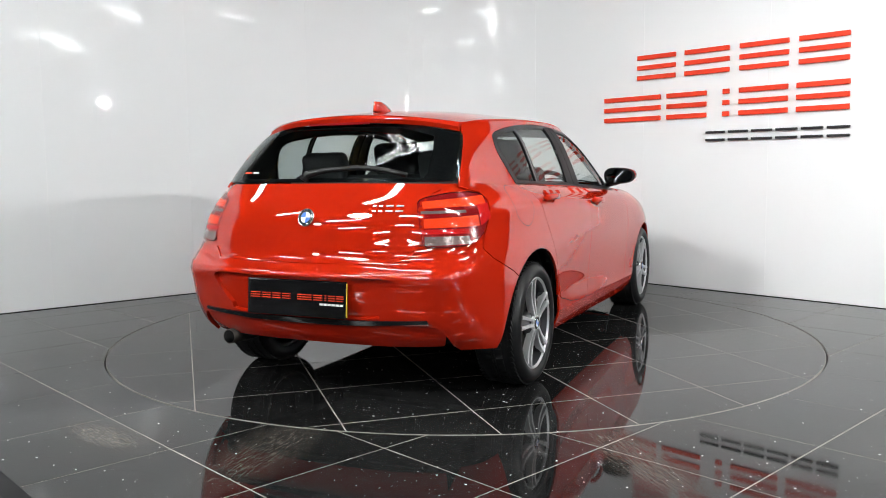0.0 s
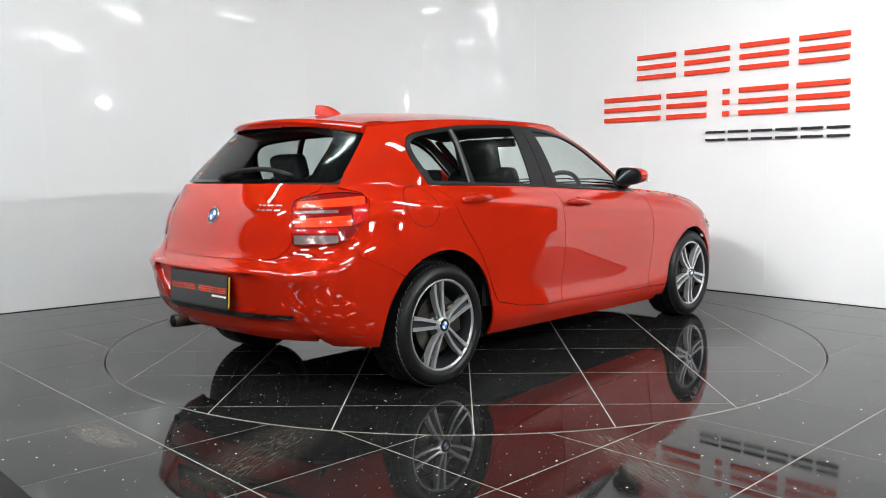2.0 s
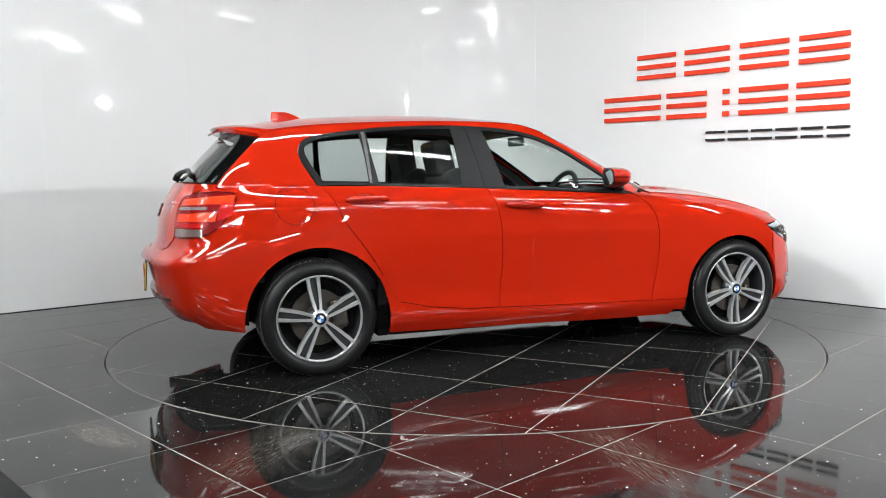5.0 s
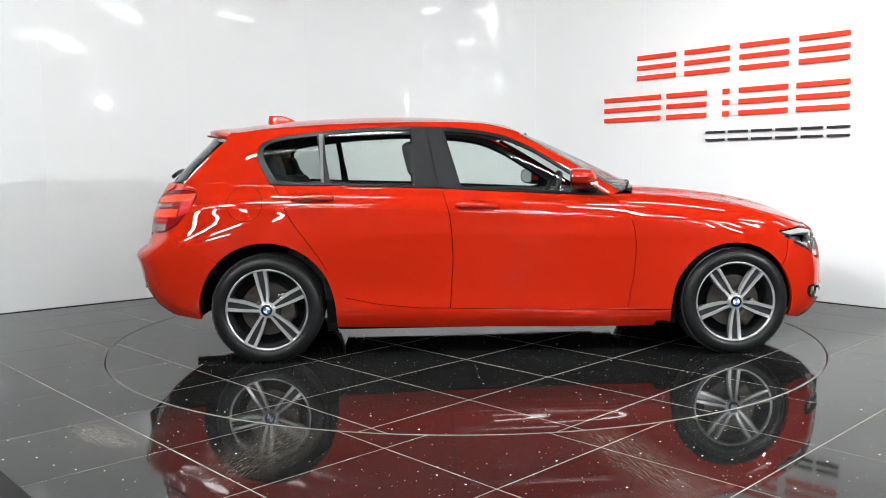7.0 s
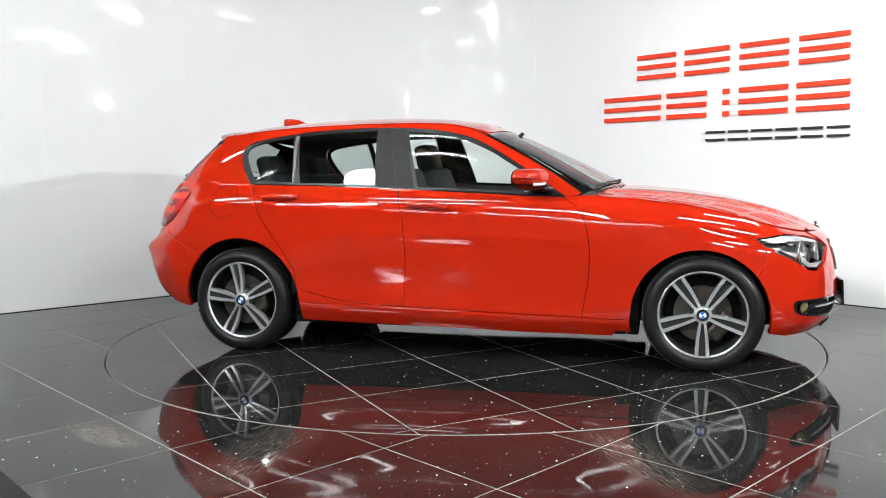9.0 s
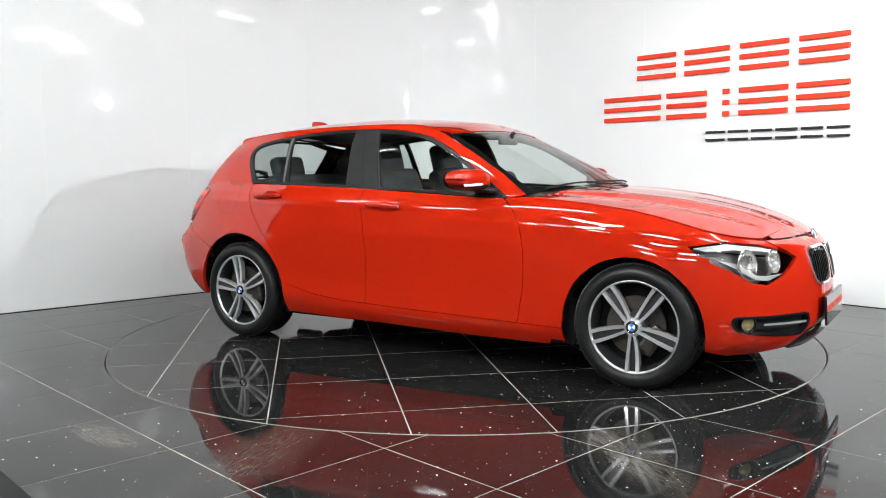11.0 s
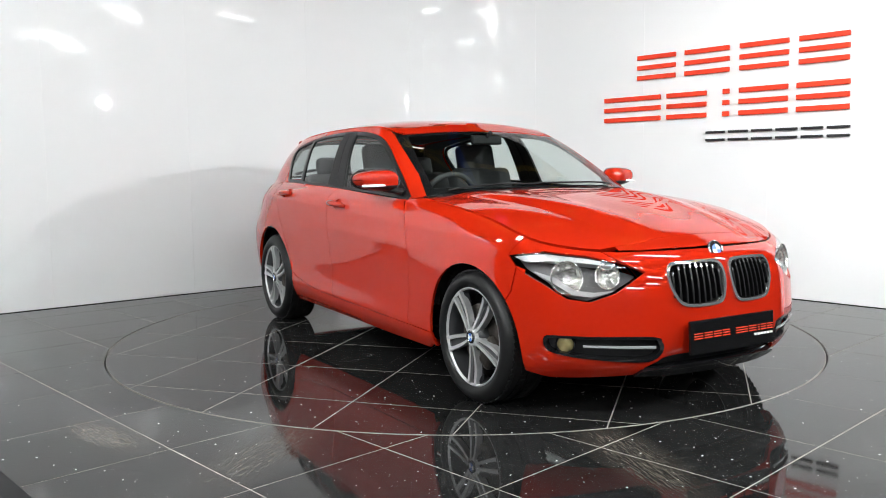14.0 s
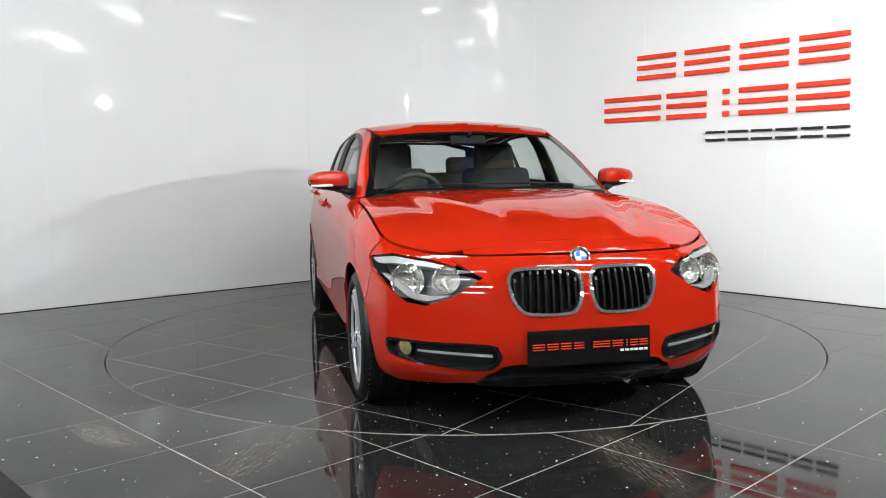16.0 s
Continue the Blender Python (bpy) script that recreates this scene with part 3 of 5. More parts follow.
roof_edge = house[:, -1]
roof_line = dense([(-1.72, 1.348), (-1.58, 1.376), (-1.40, 1.399), (-1.10, 1.421), (-0.77, 1.431), (-0.50, 1.430), (-0.23, 1.415), (-0.08, 1.399), (0.02, 1.386)], 8)
u = np.linspace(0, 1, len(roof_edge))
roof_x = np.clip(np.interp(roof_edge[:, 0], [-1.715, -1.62, 0.02, 0.13], [-1.715, -1.66, -0.02, 0.02]), -1.715, 0.02)
roof = soften(fan(roof_edge, along(roof_line, roof_x), 24, 2.0), 3, 1)
hood_edge = lower[: 12 * 6 + 5, -1]
hood_line = dense([(0.70, 0.985), (0.9, 0.977), (1.1, 0.963), (1.3, 0.940), (1.5, 0.908), (1.7, 0.862), (1.85, 0.815), (1.95, 0.772), (2.005, 0.738)], 8)
hx = hood_edge[:, 0]
hood_x = np.interp(hx, [0.5, 0.75, 1.345, 1.62, 1.75, 1.88, 2.0], [0.6, 0.82, 1.40, 1.68, 1.80, 1.92, hx[0]])
hood_x[0] = hx[0]
hood = soften(fan(hood_edge, along(hood_line, hood_x), 40, 2.4), 2, 1)
# twin ridges that run together towards the nose
ridge = 0.20 + 0.30 * np.clip((2.0 - hood[..., 0]) / 1.2, 0, 1)
swell = np.clip((2.02 - hood[..., 0]) / 0.35, 0, 1) * np.clip((hood[..., 0] - 0.55) / 0.4, 0, 1)
hood[..., 2] += 0.011 * swell * np.exp(-(((np.abs(hood[..., 1]) - ridge) / 0.085) ** 2)) - 0.006 * swell * np.exp(-(((np.abs(hood[..., 1]) - ridge - 0.13) / 0.06) ** 2))


class Shell:
    """Both halves of the master surfaces, with smooth normals, for laying panels on."""

    def __init__(self, grids):
        vs, fs, ns = [], [], []
        for g in grids:
            for side in (-1, 1):
                h = g * np.array([1, side, 1])
                a, b = h.shape[:2]
                du = np.gradient(h, axis=0)
                dv = np.gradient(h, axis=1)
                nn = np.cross(du, dv)
                ln = np.linalg.norm(nn, axis=2, keepdims=True)
                nn = nn / np.maximum(ln, 1e-12)
                mid = np.array([-0.1, 0, 0.6])
                flip = np.sign(np.sum(nn * (h - mid), axis=2, keepdims=True))
                nn = nn * np.where(flip == 0, 1, flip)
                base = len(vs)
                vs += [Vector(p) for p in h.reshape(-1, 3)]
                ns += [Vector(p) for p in nn.reshape(-1, 3)]
                for i in range(a - 1):
                    for j in range(b - 1):
                        k = base + i * b + j
                        fs.append((k, k + 1, k + b + 1))
                        fs.append((k, k + b + 1, k + b))
        self.vs, self.fs, self.ns = vs, fs, ns
        self.tree = BVHTree.FromPolygons(vs, fs, all_triangles=True)

    def normal(self, place, face):
        f = self.fs[face]
        w = poly_3d_calc([self.vs[i] for i in f], place)
        n = sum((self.ns[i] * k for i, k in zip(f, w)), Vector())
        return n.normalized() if n.length > 1e-6 else Vector((0, 0, 1))

    def cast(self, origin, way):
        place, _, face, _ = self.tree.ray_cast(origin, way)
        if place is None:
            # beyond the rim: the nearest point to the ray's middle
            place, _, face, _ = self.tree.find_nearest(origin + way * 3.0)
        return place, self.normal(place, face)


LOWER_SHELL = Shell([lower])
UPPER_SHELL = Shell([house, roof])
ROOF_SHELL = Shell([roof])
HOOD_SHELL = Shell([hood])
SIDE_SHELL = Shell([lower, house])
AXIS_F, AXIS_R, UNROLL = 1.0, -1.2, 0.9


def unroll(mode, p):
    if mode == "side":
        return (p[0], p[-1])
    if mode == "top":
        return (p[0], p[1])
    if mode in ("back", "face"):
        return (p[-2], p[-1])
    x, y, z = p
    if mode == "front":
        return (math.atan2(y, x - AXIS_F) * UNROLL, z)
    return (math.atan2(y, -(x - AXIS_R)) * UNROLL, z)


def lay(shell, mode, q):
    a, b = q
    if mode == "side":
        return shell.cast(Vector((a, -3, b)), Vector((0, 1, 0)))
    if mode == "top":
        return shell.cast(Vector((a, b, 3)), Vector((0, 0, -1)))
    if mode == "back":
        return shell.cast(Vector((-5, a, b)), Vector((1, 0, 0)))
    if mode == "face":
        return shell.cast(Vector((5, a, b)), Vector((-1, 0, 0)))
    f = a / UNROLL
    if mode == "front":
        d = Vector((math.cos(f), math.sin(f), 0))
        return shell.cast(Vector((AXIS_F, 0, b)) + d * 3, -d)
    d = Vector((-math.cos(f), math.sin(f), 0))
    return shell.cast(Vector((AXIS_R, 0, b)) + d * 3, -d)


def outline(points, step, curve):
    """Closed outline at even steps, rounded through its points where curve is set."""
    pts = [Vector(p) for p in points]
    n = len(pts)
    out = []
    for i in range(n):
        p0, p1, p2, p3 = pts[i - 1], pts[i], pts[(i + 1) % n], pts[(i + 2) % n]
        k = max(1, int((p2 - p1).length / step))
        for j in range(k):
            t = j / k
            if curve:
                out.append(0.5 * (2 * p1 + (p2 - p0) * t + (2 * p0 - 5 * p1 + 4 * p2 - p3) * t * t + (3 * p1 - p0 - 3 * p2 + p3) * t ** 3))
            else:
                out.append(p1.lerp(p2, t))
    return out


def area2(pts):
    return sum(pts[i - 1].x * pts[i].y - pts[i].x * pts[i - 1].y for i in range(len(pts)))


def shrink(pts, d):
    if not d:
        return pts
    if area2(pts) < 0:
        d = -d
    n = len(pts)
    out = []
    for i in range(n):
        a, b, c = pts[i - 1], pts[i], pts[(i + 1) % n]
        e, f = (b - a).normalized(), (c - b).normalized()
        nn = Vector((-e.y - f.y, e.x + f.x))
        s = nn.length
        nn = nn / s if s > 0.3 else Vector((-e.y, e.x))
        out.append(b + nn * d * min(2.0 / max(s, 0.6), 1.8))
    return out


def panel(name, shell, mode, points, material, parent, offset=0.0, gap=0.002, thick=0.012, curve=False, holes=(), grid=0.03, step=0.02, label="", both=False, dish=0.0, only=False, hole_curve=True):
    """Lay a panel with clean edges on the body surface; both: make its mirror twin as well."""
    rim = shrink(outline([unroll(mode, p) for p in points], step, curve), gap)
    loops = [rim]
    for h in holes:
        loops.append(shrink(outline([unroll(mode, p) for p in h], step, hole_curve), -gap))
    pts, edges = [], []
    for lp in loops:
        base = len(pts)
        pts += lp
        edges += [(base + i, base + (i + 1) % len(lp)) for i in range(len(lp))]
    tests = [[(p.x, p.y) for p in lp] for lp in loops]
    lo = Vector((min(p.x for p in rim), min(p.y for p in rim)))
    hi = Vector((max(p.x for p in rim), max(p.y for p in rim)))
    nx, ny = int((hi.x - lo.x) / grid) + 1, int((hi.y - lo.y) / grid) + 1
    clear = grid * 0.35
    ra = np.array([(p.x, p.y) for p in pts])
    for i in range(1, nx + 1):
        for j in range(1, ny + 1):
            p = (lo.x + i * grid, lo.y + j * grid)
            if inside(p, tests[0]) and not any(inside(p, t) for t in tests[1:]) and np.min(np.hypot(ra[:, 0] - p[0], ra[:, 1] - p[1])) > clear:
                pts.append(Vector(p))
    vs, es, fs, *_ = delaunay_2d_cdt(pts, edges, [], 0, 1e-6)
    keep = []
    for f in fs:
        g = sum((vs[i] for i in f), Vector((0, 0))) / len(f)
        if inside((g.x, g.y), tests[0]) and not any(inside((g.x, g.y), t) for t in tests[1:]):
            keep.append(list(f))
    used = sorted({i for f in keep for i in f})
    index = {k: i for i, k in enumerate(used)}
    co, no = [], []
    mid = (lo + hi) / 2
    for k in used:
        place, n = lay(shell, mode, vs[k])
        d = offset
        if dish:
            r = max(abs(vs[k].x - mid.x) / max(hi.x - mid.x, 1e-6), abs(vs[k].y - mid.y) / max(hi.y - mid.y, 1e-6))
            d -= dish * (1 - min(1, r) ** 3)
        co.append(place + n * d)
        no.append(n)
    faces = [[index[i] for i in f] for f in keep]
    # face order by the surface's own side
    f = faces[len(faces) // 2]
    nn = (co[f[1]] - co[f[0]]).cross(co[f[2]] - co[f[0]])
    if nn.dot(no[f[0]]) < 0:
        faces = [g[::-1] for g in faces]
    top = len(co)
    if thick:
        direct = {(g[i], g[(i + 1) % len(g)]) for g in faces for i in range(len(g))}
        border = [e for e in direct if (e[1], e[0]) not in direct]
        low = {}
        for a, b in border:
            for k in (a, b):
                if k not in low:
                    low[k] = len(co)
                    co.append(co[k] - no[k] * thick)
                    no.append(no[k])
            faces.append([b, a, low[a], low[b]])
    made = []
    for side in ((1, -1) if both and not only else (1,)):
        me = bpy.data.meshes.new(name)
        cs = [(c.x, c.y * side, c.z) for c in co]
        me.from_pydata(cs, [], faces if side == 1 else [g[::-1] for g in faces])
        me.polygons.foreach_set("use_smooth", [True] * len(me.polygons))
        me.update()
        rim_from = len(keep)
        loops_n = []
        for p in me.polygons:
            for v in p.vertices:
                loops_n.append((no[v].x, no[v].y * side, no[v].z) if p.index < rim_from else tuple(p.normal))
        me.normals_split_custom_set(loops_n)
        me.materials.append(material)
        ob = new(name, me)
        ob.parent = parent
        if label:
            tagged(ob, label)
        made.append(ob)
    return made if both and not only else made[0]

# ---- car: body panels ----
def arch(cx, cz, r, a0, a1, n):
    """Points of a wheel arch's edge, by angle from the front horizontal."""
    return [(cx + r * math.cos(radians(a0 + (a1 - a0) * k / n)), cz + r * math.sin(radians(a0 + (a1 - a0) * k / n))) for k in range(n + 1)]


ARCH_R = arch(-1.345, 0.306, 0.384, 15, 134, 22)
ARCH_R_BACK = arch(-1.345, 0.306, 0.384, 134, 188, 9)
ARCH_F = arch(1.330, 0.298, 0.357, 178, 38, 26)
ARCH_F_FRONT = arch(1.330, 0.298, 0.357, 38, -14, 9)
DLO_TOP = [(0.624, 0.930), (0.559, 0.969), (0.428, 1.061), (0.298, 1.144), (0.168, 1.222), (0.006, 1.290), (-0.222, 1.330), (-0.549, 1.343), (-0.878, 1.333), (-1.044, 1.318), (-1.243, 1.292), (-1.360, 1.264), (-1.402, 1.210), (-1.391, 1.137), (-1.320, 1.016)]
DLO_LOW = [(-0.9, 1.004), (-0.485, 0.989), (-0.062, 0.967), (0.422, 0.941)]
SEAM_RD = [(-1.305, 1.012), (-1.256, 0.942), (-1.194, 0.813), (-1.053, 0.617), (-0.93, 0.40), (-0.912, 0.377)]
SEAM_MID = [(-0.352, 0.984), (-0.335, 0.934), (-0.307, 0.822), (-0.296, 0.709), (-0.291, 0.580), (-0.299, 0.451), (-0.307, 0.304)]
SEAM_FD = [(0.60, 0.934), (0.666, 0.892), (0.724, 0.811), (0.750, 0.700), (0.754, 0.603), (0.746, 0.475), (0.728, 0.378), (0.713, 0.277)]
def eased(pts, sub=4):
    return [(float(p[0]), float(p[1])) for p in dense(pts, sub)]


DLO_TOP, SEAM_RD, SEAM_MID, SEAM_FD = eased(DLO_TOP), eased(SEAM_RD), eased(SEAM_MID), eased(SEAM_FD)
SILL = [(-0.912, 0.377), (-0.715, 0.333), (-0.488, 0.309), (-0.307, 0.304), (-0.068, 0.296), (0.574, 0.280), (0.713, 0.277), (0.934, 0.271)]

quarter = SEAM_RD[:-6] + ARCH_R + [(-1.660, 0.612), (-1.735, 0.645), (-1.832, 0.690), (-1.875, 0.735), (-1.842, 0.797), (-1.776, 0.879), (-1.733, 0.951), (-1.745, 0.985), (-1.80, 1.000), (-1.845, 1.012), (-1.79, 1.085), (-1.70, 1.18), (-1.615, 1.262), (-1.56, 1.310), (-1.50, 1.318), (-1.30, 1.338), (-0.90, 1.358), (-0.40, 1.366), (-0.10, 1.355), (0.02, 1.333), (0.105, 1.302), (0.33, 1.185), (0.53, 1.068), (0.70, 0.952)] + DLO_TOP
panel("side_frame", SIDE_SHELL, "side", quarter, PAINT, car, both=True, grid=0.017)
rear_door = [(-1.305, 1.012)] + DLO_LOW[:2] + SEAM_MID + SILL[3:0:-1] + SEAM_RD[:0:-1]
front_door = SEAM_MID[:1] + DLO_LOW[2:] + SEAM_FD + SILL[5:2:-1] + SEAM_MID[-2:0:-1]
HANDLES = ((-1.194, -0.958, 0.936, 0.940), (-0.271, -0.032, 0.893, 0.880))


def cup_outline(x0, x1, z0, z1):
    return [((x0 + x1) / 2 + 0.062 * math.cos(a), (z0 + z1) / 2 + 0.029 * math.sin(a)) for a in [2 * math.pi * k / 20 for k in range(20)]]


for shape, grip in ((rear_door, HANDLES[0]), (front_door, HANDLES[1])):
    panel("door", SIDE_SHELL, "side", shape, PAINT, car, both=True, grid=0.017, holes=[cup_outline(*grip)], hole_curve=False)
fender = SEAM_FD[::-1] + [(0.72, 0.942)] + [(p[0], p[2] - 0.003) for p in lower[70:45:-4, -1]] + [(1.602, 0.716), (1.655, 0.668), (1.640, 0.56)] + ARCH_F[::-1] + [(0.968, 0.272)]
panel("fender", SIDE_SHELL, "side", fender, PAINT, car, both=True, grid=0.017)
sill = SILL[:-1] + [(0.968, 0.270), (0.975, 0.171), (0.415, 0.172), (-0.07, 0.182), (-0.49, 0.189), (-0.955, 0.200), (-0.958, 0.300), (-0.970, 0.395)]
panel("sill", SIDE_SHELL, "side", sill, PAINT, car, both=True)

HOOD = [(0.755, -0.752)] + [(p[0] - 0.001, -p[1] + 0.002) for p in lower[72::-4, -1]]
HOOD[-1] = (HOOD[-1][0], 0.0)
NOSE_EDGE = [p for p in HOOD if p[1] > -0.52 and p[0] > 1.5]
HOOD = [(x - (0.080 * (1 - (y / 0.56) ** 2) if y > -0.52 and x > 1.5 else 0.0), y) for x, y in HOOD]
HOOD_EDGE = [p for p in HOOD if p[1] > -0.52 and p[0] > 1.5]
NOSE_CAP = NOSE_EDGE + [(x, -y) for x, y in NOSE_EDGE[-2::-1]] + [(x, -y) for x, y in HOOD_EDGE] + HOOD_EDGE[-2::-1]
HOOD = HOOD + [(x, -y) for x, y in HOOD[-2::-1]] + [(0.84, 0.45), (0.875, 0.20), (0.88, 0), (0.875, -0.20), (0.84, -0.45)]
panel("bonnet", HOOD_SHELL, "top", HOOD, PAINT, car, offset=0.0012, gap=0.0022, thick=0.02)
ROOF = [(0.135, -0.536), (0.06, -0.566), (0.0, -0.580), (-0.40, -0.596), (-0.9, -0.588), (-1.30, -0.570), (-1.50, -0.548), (-1.60, -0.515)]
ROOF = ROOF + [(-1.66, -0.35), (-1.69, 0.0), (-1.66, 0.35)] + [(x, -y) for x, y in ROOF[::-1]] + [(0.158, 0.33), (0.168, 0.0), (0.158, -0.33)]
panel("roof", UPPER_SHELL, "top", ROOF, PAINT, car)
GATE = [(0.0, 0.672), (-0.42, 0.676), (-0.50, 0.690), (-0.552, 0.735), (-0.575, 0.80), (-0.558, 0.955), (-0.575, 0.985), (-0.60, 1.0), (-0.595, 1.022), (-0.36, 1.030), (0.0, 1.032)]
GATE = GATE + [(-y, z) for y, z in GATE[-2:0:-1]]
panel("tailgate", LOWER_SHELL, "back", GATE, PAINT, car)


def on_side(x, z):
    return tuple(lay(SIDE_SHELL, "side", (x, z))[0])


def flip3(pts):
    return [(x, -y, z) for x, y, z in pts[::-1]]


LAMP_R = [(-2.06, -0.545, 0.962), (-1.95, -0.68, 0.990), (-1.85, -0.735, 0.992), on_side(-1.747, 0.983), on_side(-1.735, 0.951), on_side(-1.778, 0.879), on_side(-1.844, 0.797), (-1.925, -0.745, 0.750), (-2.06, -0.585, 0.742), (-2.07, -0.570, 0.785)]


def rounded(pts, cut):
    """Cut a closed outline's corners twice."""
    for share in (cut, 0.25):
        out = []
        for i in range(len(pts)):
            a, b = np.array(pts[i]), np.array(pts[(i + 1) % len(pts)])
            out += [tuple(a + (b - a) * share), tuple(b + (a - b) * share)]
        pts = out
    return pts


LAMP_R = rounded(LAMP_R, 0.16)
BUMP_R = [(-2.17, 0, 0.662), (-2.14, -0.42, 0.667), (-2.10, -0.515, 0.682), (-2.08, -0.568, 0.730), (-1.93, -0.745, 0.742), on_side(-1.878, 0.734), on_side(-1.834, 0.688), on_side(-1.737, 0.643), on_side(-1.660, 0.610), *[on_side(*p) for p in ARCH_R_BACK], (-1.86, -0.80, 0.266), (-1.965, -0.735, 0.272), (-2.01, -0.715, 0.30), (-2.06, -0.69, 0.36), (-2.09, -0.66, 0.395), (-2.13, -0.58, 0.405), (-2.17, -0.3, 0.402), (-2.18, 0, 0.400)]
BUMP_R = BUMP_R + flip3(BUMP_R[1:-1])
RECESS = [(-2.2, -0.50, 0.606), (-2.2, -0.20, 0.614), (-2.2, 0.20, 0.614), (-2.2, 0.50, 0.606), (-2.2, 0.42, 0.470), (-2.2, 0.34, 0.436), (-2.2, -0.34, 0.436), (-2.2, -0.42, 0.470)]
carrier_r = [(-0.50, 0.662), (-0.60, 0.72), (-0.62, 0.80), (-0.66, 0.97), (-0.66, 1.030), (-0.36, 1.034), (0.0, 1.036)]
carrier_r = [(0.0, 0.655)] + carrier_r + [(-y, z) for y, z in carrier_r[-2::-1]]
panel("tailgate_flange", LOWER_SHELL, "back", carrier_r, PAINT, car, offset=-0.007, gap=0.0, thick=0.0)
panel("tailgate_lining", LOWER_SHELL, "back", carrier_r, CABIN, car, offset=-0.03, gap=0.0, thick=0.0)
panel("lamp_flange", LOWER_SHELL, "rear", LAMP_R, PAINT, car, offset=-0.007, gap=-0.018, thick=0.0, both=True)
panel("pillar_lining", SIDE_SHELL, "side", quarter, CABIN, car, offset=-0.022, gap=0.006, thick=0.0, both=True)
panel("seam_flange", SIDE_SHELL, "side", [(-1.60, 0.602), (-1.66, 0.640), (-1.735, 0.675), (-1.80, 0.715), (-1.83, 0.78), (-1.90, 0.775), (-1.92, 0.72), (-1.85, 0.660), (-1.74, 0.612), (-1.66, 0.575)], PAINT, car, offset=-0.006, gap=0.0, thick=0.0, both=True)
panel("seam_flange", SIDE_SHELL, "side", [(-0.90, 0.36), (-0.965, 0.36), (-0.978, 0.42), (-1.00, 0.475), (-1.02, 0.52), (-0.97, 0.53), (-0.93, 0.45)], PAINT, car, offset=-0.005, gap=0.0, thick=0.0, both=True)
panel("seam_flange", SIDE_SHELL, "side", [(1.60, 0.535), (1.60, 0.60), (1.62, 0.68), (1.70, 0.66), (1.69, 0.55), (1.665, 0.45)], PAINT, car, offset=-0.006, gap=0.0, thick=0.0, both=True)
rear_bumper = panel("rear_bumper", LOWER_SHELL, "rear", BUMP_R, PAINT, car, holes=[RECESS], thick=0.02)
panel("plate_recess", LOWER_SHELL, "rear", RECESS, PAINT, rear_bumper, offset=-0.0195, gap=-0.004, thick=0.0, curve=True)
valance = [(-2.1, -0.745, 0.286), (-2.1, -0.725, 0.40), (-2.15, -0.4, 0.415), (-2.17, 0, 0.415), (-2.15, 0.4, 0.415), (-2.1, 0.725, 0.40), (-2.1, 0.745, 0.286), (-2.1, 0.4, 0.283), (-2.1, 0, 0.285), (-2.1, -0.4, 0.283)]
panel("valance", LOWER_SHELL, "rear", valance, PAINT, rear_bumper, offset=-0.013, gap=0.0, thick=0.01, label="recessed red lower valance")
strip = [(-2.17, -0.66, 0.432), (-2.19, -0.3, 0.426), (-2.2, 0, 0.424), (-2.19, 0.3, 0.426), (-2.17, 0.66, 0.432), (-2.17, 0.67, 0.418), (-2.19, 0.3, 0.402), (-2.2, 0, 0.400), (-2.19, -0.3, 0.402), (-2.17, -0.67, 0.418)]
panel("trim_strip", LOWER_SHELL, "rear", strip, BLACK_GLOSS, rear_bumper, offset=0.008, gap=0, thick=0.01, label="glossy black trim strip")

HEAD = [on_side(1.602, 0.712), on_side(1.655, 0.670), (1.762, -0.745, 0.608), (1.84, -0.69, 0.553), (1.90, -0.62, 0.540), (1.96, -0.53, 0.575), (2.012, -0.428, 0.650), (1.96, -0.52, 0.694), (1.88, -0.62, 0.726), (1.75, -0.74, 0.744)]
HEAD = rounded(HEAD, 0.06)
NOSE = [(p[0], -p[1], p[2] - 0.004) for p in lower[0:50:4, -1]]
FBUMP = NOSE[:7] + [(1.945, -0.505, 0.700), (2.016, -0.420, 0.650), (1.96, -0.53, 0.570), (1.90, -0.62, 0.534), (1.84, -0.69, 0.547), (1.762, -0.745, 0.602), on_side(1.657, 0.664), on_side(1.641, 0.56), *[on_side(*p) for p in ARCH_F_FRONT], (1.80, -0.76, 0.192), (1.93, -0.6, 0.198), (2.03, -0.4, 0.205), (2.06, -0.2, 0.207), (2.06, 0, 0.207)]
FBUMP = FBUMP + flip3(FBUMP[1:-1])


def at_front(y, z):
    """Rough depth of the nose at y, for unrolling."""
    return (2.10 - 0.32 * y * y - 0.35 * y ** 4, y, z)


KIDNEY = [at_front(y, z) for y, z in ((-0.326, 0.640), (-0.312, 0.672), (-0.270, 0.682), (-0.080, 0.684), (-0.035, 0.672), (-0.018, 0.640), (-0.020, 0.580), (-0.040, 0.520), (-0.080, 0.500), (-0.200, 0.498), (-0.268, 0.512), (-0.310, 0.570))]
FOG = [at_front(y, z) for y, z in ((-0.768, 0.382), (-0.73, 0.390), (-0.60, 0.386), (-0.395, 0.378), (-0.362, 0.358), (-0.352, 0.320), (-0.385, 0.280), (-0.45, 0.272), (-0.60, 0.288), (-0.725, 0.312), (-0.764, 0.335))]
LOWER_IN = [at_front(y, z) for y, z in ((0.0, 0.300), (-0.30, 0.292), (-0.375, 0.262), (-0.42, 0.232), (-0.30, 0.222), (0.0, 0.220))]
LOWER_IN = LOWER_IN + flip3(LOWER_IN[1:-1])
carrier = NOSE[5:] + [on_side(1.602, 0.716), (1.75, -0.74, 0.742), (1.88, -0.62, 0.724), (1.95, -0.52, 0.695)]
